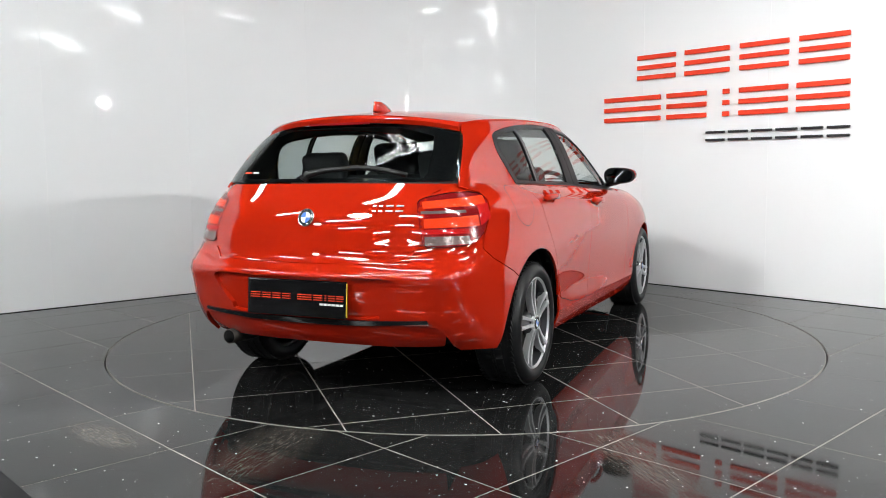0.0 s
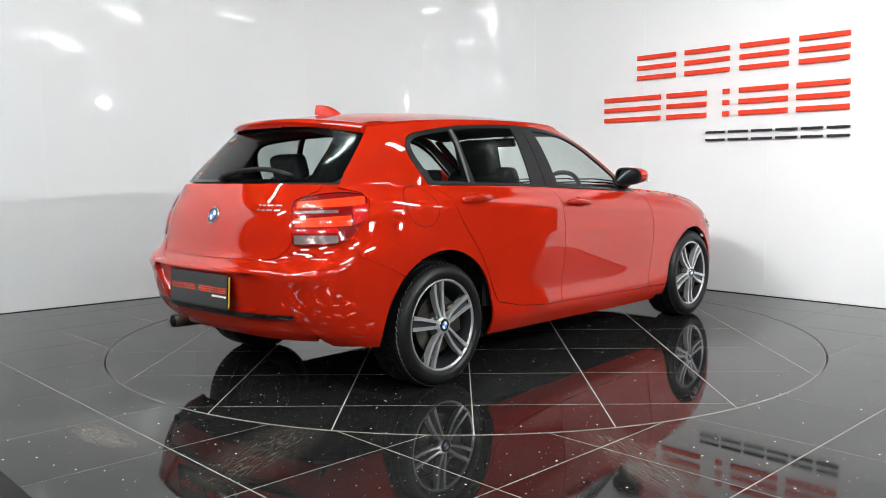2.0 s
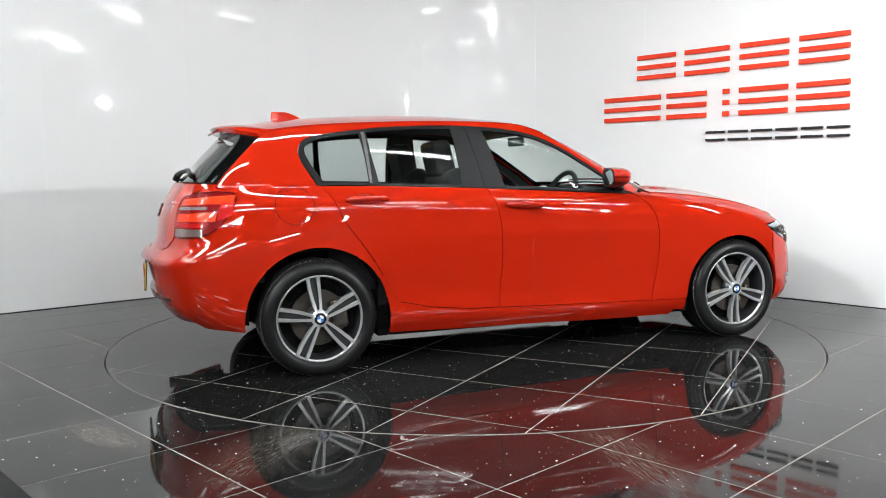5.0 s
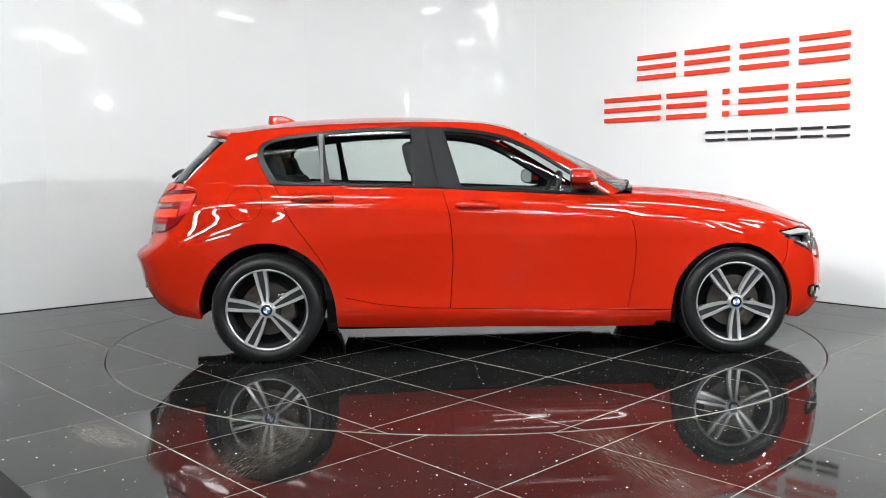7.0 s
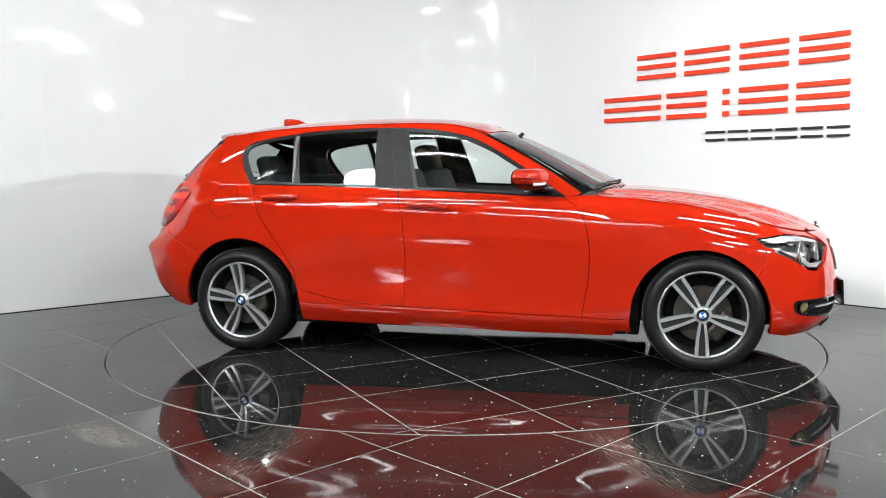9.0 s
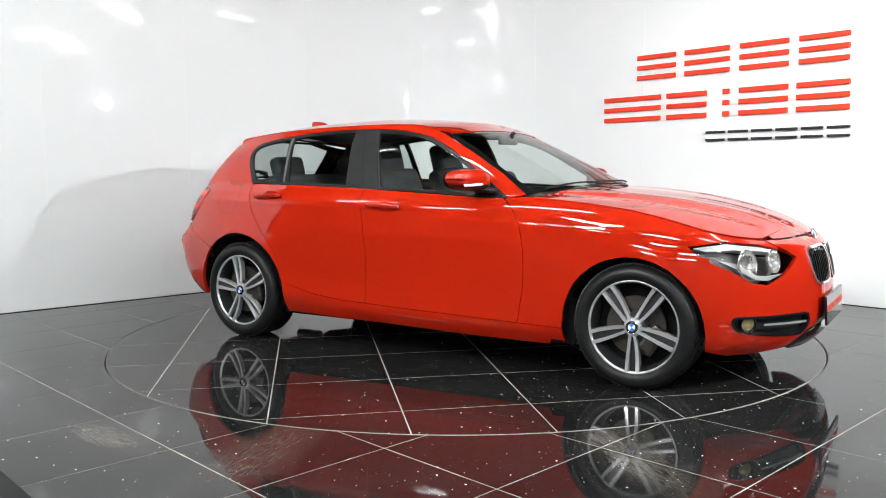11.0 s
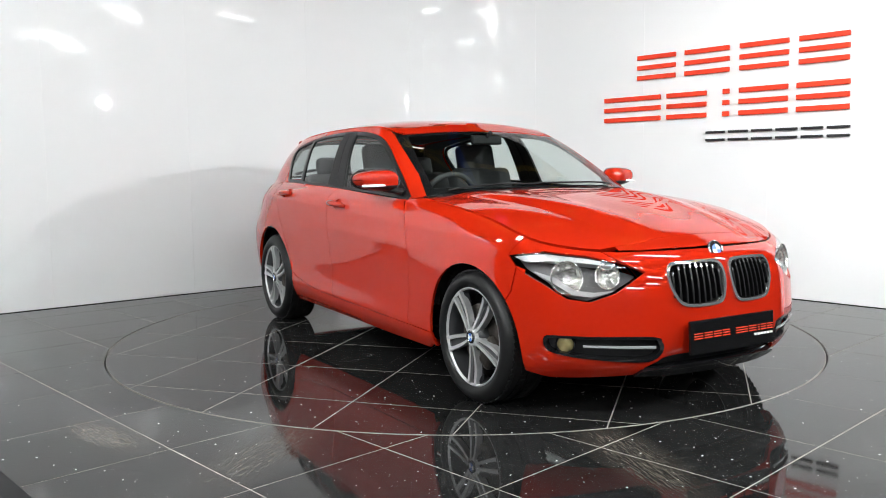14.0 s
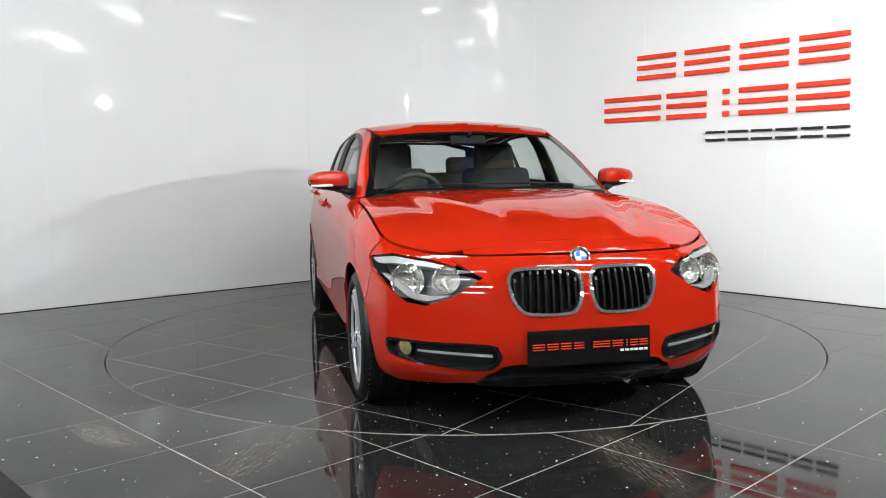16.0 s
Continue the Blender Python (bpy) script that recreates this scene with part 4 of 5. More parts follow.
panel("headlight_carrier", LOWER_SHELL, "front", carrier, PAINT, car, offset=-0.004, gap=0.0, thick=0.01, both=True)
front_bumper = panel("front_bumper", LOWER_SHELL, "front", FBUMP, PAINT, car, holes=[KIDNEY, flip3(KIDNEY), FOG, flip3(FOG), LOWER_IN], thick=0.02, grid=0.025, step=0.014)
panel("nose_cap", HOOD_SHELL, "top", NOSE_CAP, PAINT, front_bumper, offset=0.0006, gap=-0.0006, thick=0.004, step=0.012, label="red nose strip ahead of the bonnet")
panel("air_intake", LOWER_SHELL, "front", LOWER_IN, BLACK_PLASTIC, front_bumper, offset=-0.03, gap=-0.006, thick=0.0, label="black lower air intake")
lip = [at_front(y, z) for y, z in ((0.0, 0.250), (-0.28, 0.246), (-0.43, 0.232), (-0.46, 0.208), (-0.30, 0.198), (0.0, 0.199))]
lip = lip + flip3(lip[1:-1])
panel("splitter", LOWER_SHELL, "front", lip, BLACK_GLOSS, front_bumper, offset=0.012, gap=0, thick=0.03, label="glossy black front splitter")

for side in (1, -1):
    pts = KIDNEY if side == 1 else flip3(KIDNEY)
    grille = panel("grille", LOWER_SHELL, "front", pts, GRILLE_BLACK, car, offset=-0.035, gap=-0.006, thick=0.0, curve=True, label="black kidney grille with chrome surround")
    mid_y = -0.172 * side
    inner = [(x, mid_y + (y - mid_y) * 0.962, 0.592 + (z - 0.592) * 0.94) for x, y, z in pts]
    panel("surround", LOWER_SHELL, "front", pts, CHROME, grille, offset=0.009, gap=-0.003, thick=0.03, curve=True, holes=[inner], step=0.012, label="chrome surround")
    for k in range(9):
        y = mid_y + (k - 4) * 0.0315
        zt = 0.676 - 0.03 * (abs(k - 4) / 4) ** 4
        zb = 0.507 + 0.03 * (abs(k - 4) / 4) ** 3
        slat = [at_front(y - 0.0045, zb), at_front(y + 0.0045, zb), at_front(y + 0.0045, zt), at_front(y - 0.0045, zt)]
        panel("slat", LOWER_SHELL, "front", slat, GRILLE_BLACK, grille, offset=0.003, gap=0, thick=0.03, grid=0.05)
        tip = [at_front(y - 0.0038, zt - 0.016), at_front(y + 0.0038, zt - 0.016), at_front(y + 0.0038, zt - 0.002), at_front(y - 0.0038, zt - 0.002)]
        panel("slat_tip", LOWER_SHELL, "front", tip, CHROME, grille, offset=0.005, gap=0, thick=0.01, grid=0.05)
    pts = FOG if side == 1 else flip3(FOG)
    duct = panel("side_intake", LOWER_SHELL, "front", pts, BLACK_PLASTIC, car, offset=-0.035, gap=-0.006, thick=0.0, curve=True, label="black side intake with a silver bar")
    ring = [(x, -0.565 * side + (y + 0.565 * side) * 0.93, 0.338 + (z - 0.338) * 0.86) for x, y, z in pts]
    panel("frame", LOWER_SHELL, "front", pts, BLACK_GLOSS, duct, offset=0.003, gap=-0.002, thick=0.03, curve=True, holes=[ring], step=0.012)
    bar = [at_front(side * y, z) for y, z in ((-0.655, 0.352), (-0.385, 0.340), (-0.385, 0.329), (-0.655, 0.344))]
    panel("silver_bar", LOWER_SHELL, "front", bar if side == 1 else bar[::-1], SILVER, duct, offset=0.004, gap=0, thick=0.006, grid=0.02, label="thin silver bar")
    place, nn = lay(LOWER_SHELL, "front", unroll("front", at_front(-0.710 * side, 0.350)))
    bm = bmesh.new()
    revolve(bm, [(0.0, -0.012), (0.02, -0.010), (0.034, 0.0), (0.037, 0.002), (0.037, 0.03)], 28, "y")
    m = Matrix.Translation(place - nn * 0.022) @ (-nn).to_track_quat("Y", "Z").to_matrix().to_4x4()
    bmesh.ops.transform(bm, matrix=m, verts=bm.verts)
    fog = part("fog_lamp", bm, AMBER, duct, "round yellowish fog lamp", True)
    bm = bmesh.new()
    revolve(bm, [(0.035, -0.004), (0.038, -0.009), (0.042, -0.006), (0.042, 0.02)], 28, "y")
    bmesh.ops.transform(bm, matrix=m, verts=bm.verts)
    part("bezel", bm, BLACK_GLOSS, fog, "black fog lamp bezel", True)


def polar(c, r, n=28, squash=1.0):
    return [(c[0], c[1] + r * math.cos(2 * math.pi * k / n), c[2] + r * squash * math.sin(2 * math.pi * k / n)) for k in range(n)]


def bowl(name, place, nn, r, depth, material, parent, label=""):
    bm = bmesh.new()
    prof = [(0.001, depth)] + [(r * math.sin(a), depth * (math.cos(a) ** 0.8)) for a in (0.3, 0.6, 0.9, 1.2, 1.45)] + [(r, 0), (r * 1.06, -0.004), (r * 1.10, 0.004)]
    revolve(bm, prof, 32, "y")
    bmesh.ops.transform(bm, matrix=Matrix.Translation(place) @ (-nn).to_track_quat("Y", "Z").to_matrix().to_4x4(), verts=bm.verts)
    return part(name, bm, material, parent, label, True)


for side in (1, -1):
    pts = HEAD if side == 1 else flip3(HEAD)
    head = panel("headlight", LOWER_SHELL, "front", pts, LAMP_GREY, car, offset=-0.085, gap=-0.004, thick=0.0, curve=False, label="clear headlight with twin round reflectors and a pale brow")
    panel("rim", LOWER_SHELL, "front", pts, BLACK_GLOSS, head, offset=-0.003, gap=0.002, thick=0.028, holes=[[(x, -0.66 * side + (y + 0.66 * side) * 0.974, 0.645 + (z - 0.645) * 0.960) for x, y, z in pts]], hole_curve=False, step=0.012)
    brow = [(1.62, -0.81, 0.712), (1.75, -0.735, 0.734), (1.88, -0.615, 0.716), (1.955, -0.52, 0.690), (1.945, -0.53, 0.680), (1.86, -0.63, 0.697), (1.76, -0.725, 0.704), (1.665, -0.785, 0.694)]
    brow = brow if side == 1 else flip3(brow)
    panel("brow", LOWER_SHELL, "front", brow, BROW_SILVER, head, offset=-0.012, gap=0, thick=0.035, grid=0.015, label="white upper light strip")
    under = [(1.70, -0.765, 0.655), (1.775, -0.725, 0.615), (1.85, -0.672, 0.562), (1.90, -0.61, 0.552), (1.955, -0.52, 0.580), (1.90, -0.60, 0.572), (1.85, -0.66, 0.582), (1.785, -0.71, 0.635)]
    under = under if side == 1 else flip3(under)
    panel("lower_trim", LOWER_SHELL, "front", under, BROW_SILVER, head, offset=-0.012, gap=0, thick=0.035, grid=0.015)
    for y, z, r in ((-0.672, 0.632, 0.066), (-0.545, 0.640, 0.052)):
        x = 1.825 if r > 0.06 else 1.935
        place, nn = lay(LOWER_SHELL, "front", unroll("front", (x, y * side, z)))
        nn = (nn + Vector((0.9, 0, 0.0))).normalized()
        b = bowl("reflector", place - nn * 0.020, nn, r, 0.040, REFLECT, head, "round chrome reflector")
        bm = bmesh.new()
        bmesh.ops.create_uvsphere(bm, u_segments=16, v_segments=10, radius=0.011)
        bmesh.ops.translate(bm, vec=place - nn * 0.036, verts=bm.verts)
        part("bulb", bm, CHROME, head, "", True)
    lens = panel("lens", LOWER_SHELL, "front", pts, GLASS_CLEAR, head, offset=-0.001, gap=0.004, thick=0.0)

    pts = LAMP_R if side == 1 else flip3(LAMP_R)
    tail = panel("tail_light", LOWER_SHELL, "rear", pts, TAIL_DARK, car, offset=0.0, gap=0.004, thick=0.03, label="red tail light with orange bands and a clear lower strip")

    def band(name, material, inner, outer, lo, hi, off):
        """Strip across the tail light between two places along it."""
        out = []
        for k in range(7):
            r = k / 6
            out.append((inner + (outer - inner) * r, lo[0] + (lo[1] - lo[0]) * r))
        for k in range(6, -1, -1):
            r = k / 6
            out.append((inner + (outer - inner) * r, hi[0] + (hi[1] - hi[0]) * r))
        p3 = [(AXIS_R - math.cos(a), side * math.sin(a), z) for a, z in out]
        return panel(name, LOWER_SHELL, "rear", p3, material, tail, offset=off, gap=0, thick=0.004, grid=0.02, step=0.015)

    panel("lamp_rim", LOWER_SHELL, "rear", pts, BLACK_GLOSS, tail, offset=0.003, gap=0.003, thick=0.006, step=0.01, holes=[[(x, -0.67 * side + (y + 0.67 * side) * 0.93, 0.867 + (z - 0.867) * 0.93) for x, y, z in pts]], hole_curve=False)
    band("light_band", TAIL_ORANGE, -0.60, -0.93, (0.918, 0.930), (0.948, 0.972), 0.0012)
    band("clear_band", TAIL_CLEAR, -0.59, -0.80, (0.894, 0.897), (0.907, 0.909), 0.0014)
    band("light_band", TAIL_ORANGE, -0.60, -0.86, (0.832, 0.838), (0.872, 0.884), 0.0012)
    band("light_band", TAIL_RED, -0.87, -0.94, (0.838, 0.868), (0.930, 0.936), 0.0013)
    band("light_band", TAIL_RED, -0.585, -0.80, (0.806, 0.806), (0.826, 0.828), 0.0012)
    band("clear_band", TAIL_CLEAR, -0.60, -0.80, (0.755, 0.762), (0.796, 0.796), 0.0012)
    panel("lens", LOWER_SHELL, "rear", pts, GLASS_CLEAR, tail, offset=0.006, gap=0.005, thick=0.006)

# ---- car: glazing ----
G_FRONT = [(-0.235, 0.994), (0.06, 0.980), (0.40, 0.962), (0.445, 0.972)] + eased([(0.445, 1.030), (0.298, 1.122), (0.168, 1.200), (0.006, 1.268), (-0.15, 1.298), (-0.325, 1.312)])
G_REAR = [(-0.485, 1.006), (-0.98, 1.022), (-1.005, 1.160), (-1.022, 1.298), (-0.878, 1.312), (-0.68, 1.321), (-0.515, 1.322)]
G_QUART = [(-1.035, 1.024)] + eased([(-1.285, 1.036), (-1.345, 1.130), (-1.370, 1.205), (-1.335, 1.246), (-1.235, 1.271), (-1.062, 1.293)]) + [(-1.045, 1.160)]
panel("window_frame", SIDE_SHELL, "side", DLO_TOP + DLO_LOW, BLACK_SATIN, car, offset=0.002, gap=0.001, thick=0.012, both=True, holes=[G_FRONT, G_REAR, G_QUART], hole_curve=False, label="satin black window surround and pillar trim")
for name, pts, mat in (("front_window", G_FRONT, GLASS_FRONT), ("rear_window", G_REAR, GLASS_FRONT), ("quarter_window", G_QUART, GLASS_DARK)):
    panel(name, SIDE_SHELL, "side", pts, mat, car, offset=-0.004, gap=-0.006, thick=0.0, both=True)
for pts in ([(-0.500, 1.000), (-0.520, 1.330), (-0.437, 1.335), (-0.366, 0.990)], [(-0.362, 0.988), (-0.432, 1.335), (-0.338, 1.332), (-0.250, 0.980)]):
    panel("pillar_trim", SIDE_SHELL, "side", pts, BLACK_PLASTIC, car, offset=0.005, gap=0.001, thick=0.008, both=True)
panel("window_strip", SIDE_SHELL, "side", [(-1.032, 1.022), (-1.018, 1.022), (-1.030, 1.302), (-1.050, 1.300)], WINDOW_GREY, car, offset=0.004, gap=0, thick=0.006, both=True)
WS = [(0.69, -0.735), (0.40, -0.668), (0.130, -0.590), (0.152, -0.42), (0.166, -0.25), (0.170, 0.0)]
WS = WS + [(x, -y) for x, y in WS[-2::-1]] + [(0.80, 0.58), (0.875, 0.36), (0.905, 0.0), (0.875, -0.36), (0.80, -0.58)]
WS_IN = [(0.50 + (x - 0.50) * 0.935 + 0.006, y * 0.905) for x, y in WS]
panel("windscreen", UPPER_SHELL, "top", WS, GLASS_FRONT, car, offset=-0.002, gap=0.003, thick=0.0)
panel("windscreen_border", UPPER_SHELL, "top", WS, BLACK_GLOSS, car, offset=-0.003, gap=0.003, thick=0.004, holes=[WS_IN], hole_curve=False)
RW = [(0.0, 1.040), (-0.36, 1.038), (-0.635, 1.036), (-0.648, 1.060), (-0.622, 1.18), (-0.590, 1.265), (-0.36, 1.318), (0.0, 1.325)]
RW = RW + [(-y, z) for y, z in RW[-2:0:-1]]
RW_IN = [(y * 0.80, 1.185 + (z - 1.185) * 0.86) for y, z in RW]
panel("rear_screen", UPPER_SHELL, "back", RW, GLASS_DARK, car, offset=-0.002, gap=0.003, thick=0.0, label="dark tinted rear screen")
panel("rear_screen_border", UPPER_SHELL, "back", RW, BLACK_GLOSS, car, offset=-0.003, gap=0.003, thick=0.004, holes=[RW_IN], hole_curve=False)
# small sticker low on the rear screen: a red and a white bar
for y0, y1, mat in ((0.50, 0.445, SIGN_RED), (0.435, 0.395, BADGE_WHITE)):
    panel("sticker_bar", UPPER_SHELL, "back", [(y0, 1.080), (y1, 1.080), (y1, 1.087), (y0, 1.087)], mat, car, offset=0.001, gap=0, thick=0.0, grid=0.05)
# spoiler
bm = bmesh.new()
rows = []
for k in range(41):
    y = -0.548 + 1.096 * k / 40
    q = (y / 0.548) ** 2
    place, _ = lay(ROOF_SHELL, "top", (-1.60 + 0.06 * q, y * 0.985))
    xe = -1.800 + 0.15 * q + 0.05 * q * q
    ze = 1.351 - 0.024 * q - 0.022 * q * q
    pts = [(place.x, y, place.z + 0.001), ((place.x + xe) / 2, y, (place.z + ze) / 2 + 0.006), (xe + 0.01, y, ze + 0.002), (xe, y, ze - 0.008), (xe + 0.012, y, ze - 0.030), (xe + 0.09, y, ze - 0.028), (place.x, y, place.z - 0.035)]
    rows.append([bm.verts.new(p) for p in pts])
for a, b in zip(rows, rows[1:]):
    for i in range(7):
        bm.faces.new((a[i], b[i], b[(i + 1) % 7], a[(i + 1) % 7]))
bm.faces.new(rows[0])
bm.faces.new(rows[-1][::-1])
bmesh.ops.recalc_face_normals(bm, faces=bm.faces)
spoiler = part("spoiler", bm, PAINT, car, "red roof spoiler", True)
spoiler.data.set_sharp_from_angle(angle=radians(40))
bm = bmesh.new()
box(bm, -1.796, 0, 1.317, 0.012, 0.34, 0.012, 0.003)
part("brake_strip", bm, TAIL_DARK, spoiler, "dark red high brake light")

# antenna fin
bm = bmesh.new()
rings = []
for k in range(9):
    r = k / 8
    x0, x1 = -1.445 + 0.012 * r, -1.22 - 0.155 * r ** 0.9
    w = 0.030 * (1 - r) ** 0.8 + 0.003
    z = 1.388 + 0.064 * math.sin(r * math.pi / 2) ** 0.9
    rings.append([bm.verts.new(((x0 + x1) / 2 + (x1 - x0) / 2 * math.cos(a), w * math.sin(a), z + (0.012 * (1 - r) if math.cos(a) < 0 else 0))) for a in [2 * math.pi * j / 20 for j in range(20)]])
for a, b in zip(rings, rings[1:]):
    for j in range(20):
        bm.faces.new((a[j], a[(j + 1) % 20], b[(j + 1) % 20], b[j]))
bm.faces.new(rings[-1])
bmesh.ops.recalc_face_normals(bm, faces=bm.faces)
part("antenna_fin", bm, PAINT, car, "red shark-fin antenna", True)


def tube(name, points, radius, material, parent, label="", flat=1.0, n=10):
    """Round or flattened bar through points."""
    pts = [Vector(p) for p in points]
    bm = bmesh.new()
    rings = []
    for i, p in enumerate(pts):
        d = (pts[min(i + 1, len(pts) - 1)] - pts[max(i - 1, 0)]).normalized()
        up = Vector((0, 0, 1)) if abs(d.z) < 0.9 else Vector((1, 0, 0))
        s = d.cross(up).normalized()
        u = s.cross(d)
        r = radius[i] if isinstance(radius, (list, tuple)) else radius
        rings.append([bm.verts.new(p + s * r * math.cos(2 * math.pi * k / n) + u * r * flat * math.sin(2 * math.pi * k / n)) for k in range(n)])
    for a, b in zip(rings, rings[1:]):
        for k in range(n):
            bm.faces.new((a[k], a[(k + 1) % n], b[(k + 1) % n], b[k]))
    bm.faces.new(rings[0][::-1])
    bm.faces.new(rings[-1])
    bmesh.ops.recalc_face_normals(bm, faces=bm.faces)
    return part(name, bm, material, parent, label, True)


# cowl and wipers
bm = bmesh.new()
rows = []
for k in range(25):
    y = -0.66 + 1.32 * k / 24
    f = 0.885 - 0.125 * (y / 0.70) ** 2
    rows.append([bm.verts.new((f + 0.03, y, 0.935)), bm.verts.new((f - 0.01, y, 0.957)), bm.verts.new((f - 0.08, y, 0.972))])
for a, b in zip(rows, rows[1:]):
    for i in range(2):
        bm.faces.new((a[i], a[i + 1], b[i + 1], b[i]))
bmesh.ops.recalc_face_normals(bm, faces=bm.faces)
part("cowl", bm, BLACK_PLASTIC, car, "black scuttle panel", True)
for y0, y1 in ((0.45, -0.12), (-0.10, -0.62)):
    pts = []
    for k in range(13):
        y = y0 + (y1 - y0) * k / 12
        place, nn = lay(UPPER_SHELL, "top", (0.872 - 0.125 * (y / 0.70) ** 2 - 0.012 * k / 12, y))
        pts.append(place + nn * 0.008)
    tube("windscreen_wiper", pts, 0.005, BLACK_PLASTIC, car)
pts = []
for k in range(11):
    y = 0.06 - 0.50 * k / 10
    place, nn = lay(UPPER_SHELL, "back", (y, 1.058 + 0.035 * math.sin(math.pi * k / 10) - 0.002 * k / 10))
    pts.append(place + nn * (0.022 if k < 3 else 0.016))
pts = [pts[0] + Vector((-0.012, 0.012, -0.028))] + pts
tube("rear_wiper", pts, [0.022, 0.020, 0.017] + [0.0125] * 9, RUBBER, car, "black rear wiper")

# mirrors, handles
for side in (1, -1):
    mirror = bmesh.new()
    bmesh.ops.create_uvsphere(mirror, u_segments=32, v_segments=20, radius=1.0)
    for v in mirror.verts:
        x, y, z = v.co
        k = (abs(x) ** 2.9 + abs(y) ** 2.9 + abs(z) ** 2.9) ** (-1 / 2.9)
        x, y, z = x * k, y * k, z * k
        x = max(x, -0.45)
        taper = 1.0 + 0.12 * y
        v.co = (0.425 + x * 0.095 + 0.03 * y, (-0.888 + y * 0.112) * side, 1.035 + z * 0.056 * taper - (0.012 * y if z < 0 else 0))
    bottom = mirror.copy()
    bmesh.ops.bisect_plane(mirror, geom=list(mirror.verts) + list(mirror.edges) + list(mirror.faces), plane_co=(0, 0, 1.008), plane_no=(0, 0, 1), clear_inner=True)
    bmesh.ops.bisect_plane(bottom, geom=list(bottom.verts) + list(bottom.edges) + list(bottom.faces), plane_co=(0, 0, 1.008), plane_no=(0, 0, 1), clear_outer=True)
    for b in (mirror, bottom):
        bmesh.ops.recalc_face_normals(b, faces=b.faces)
    shell_part = part("door_mirror", mirror, PAINT, car, "red door mirror with a black base", True)
    part("mirror_base", bottom, BLACK_SATIN, shell_part, "black mirror base", True)
    tube("mirror_arm", [(0.45, -0.84 * side, 0.985), (0.50, -0.80 * side, 0.978), (0.53, -0.765 * side, 0.968)], [0.030, 0.030, 0.034], BLACK_SATIN, shell_part, flat=0.6)
    tube("indicator", [(0.44 + 0.066 * math.cos(a) + 0.01, (-0.892 + 0.098 * math.sin(a)) * side, 1.009 + 0.004 * math.sin(a)) for a in [-1.25 + 2.2 * k / 10 for k in range(11)]], 0.0075, LAMP_WHITE, shell_part, "pale indicator strip", flat=1.0)
    # dark bezel and glass close the back, along the slanted face
    for grow, depth, piece, mat, note in ((1.02, 0.0025, "mirror_bezel", BLACK_SATIN, "black mirror bezel"), (0.86, 0.0050, "mirror_glass", MIRROR_GLASS, "dark mirror glass")):
        bm = bmesh.new()
        ring = []
        for a in [2 * math.pi * k / 32 for k in range(32)]:
            c, q = math.cos(a), math.sin(a)
            c, q = math.copysign(abs(c) ** 0.72, c) * grow * 0.985, math.copysign(abs(q) ** 0.72, q) * grow
            ring.append(bm.verts.new((0.425 - 0.45 * 0.095 + 0.03 * c - depth, (-0.888 + c * 0.112) * side, 1.035 + q * 0.054 * (1.0 + 0.12 * c))))
        bm.faces.new(ring)
        part(piece, bm, mat, shell_part, note)
    sail = [(0.452, 0.968), (0.452, 1.028), (0.55, 0.966), (0.60, 0.938)]
    if side == 1:
        panel("mirror_sail", SIDE_SHELL, "side", sail, BLACK_SATIN, car, offset=0.006, gap=0.002, thick=0.01, both=True)
    for x0, x1, z0, z1 in HANDLES:
        pts = []
        for k in range(15):
            r = k / 14
            place, nn = lay(SIDE_SHELL, "side", (x0 + (x1 - x0) * r, z0 + (z1 - z0) * r + 0.006 * math.sin(math.pi * r)))
            off = 0.012 + 0.022 * math.sin(math.pi * r) ** 0.6
            pts.append(Vector((place.x, (place.y - off) * side, place.z)))
        tube("door_handle", pts, [0.009, 0.013] + [0.0145] * 11 + [0.013, 0.009], PAINT, car, flat=1.2, n=16)
        if side == 1:
            panel("handle_cup", SIDE_SHELL, "side", cup_outline(x0, x1, z0, z1), PAINT, car, offset=0.0, gap=-0.003, thick=0.0, dish=0.022, grid=0.008, both=True)
    if side == 1:
        ring_o = [(-1.457 + 0.102 * math.cos(a), 0.911 + 0.100 * math.sin(a)) for a in [2 * math.pi * k / 40 for k in range(40)]]
        ring_i = [(-1.457 + 0.099 * math.cos(a), 0.911 + 0.097 * math.sin(a)) for a in [2 * math.pi * k / 40 for k in range(40)]]
        panel("filler_joint", SIDE_SHELL, "side", ring_o, UNDER, car, offset=0.0006, gap=0, thick=0.0, holes=[ring_i], step=0.012)

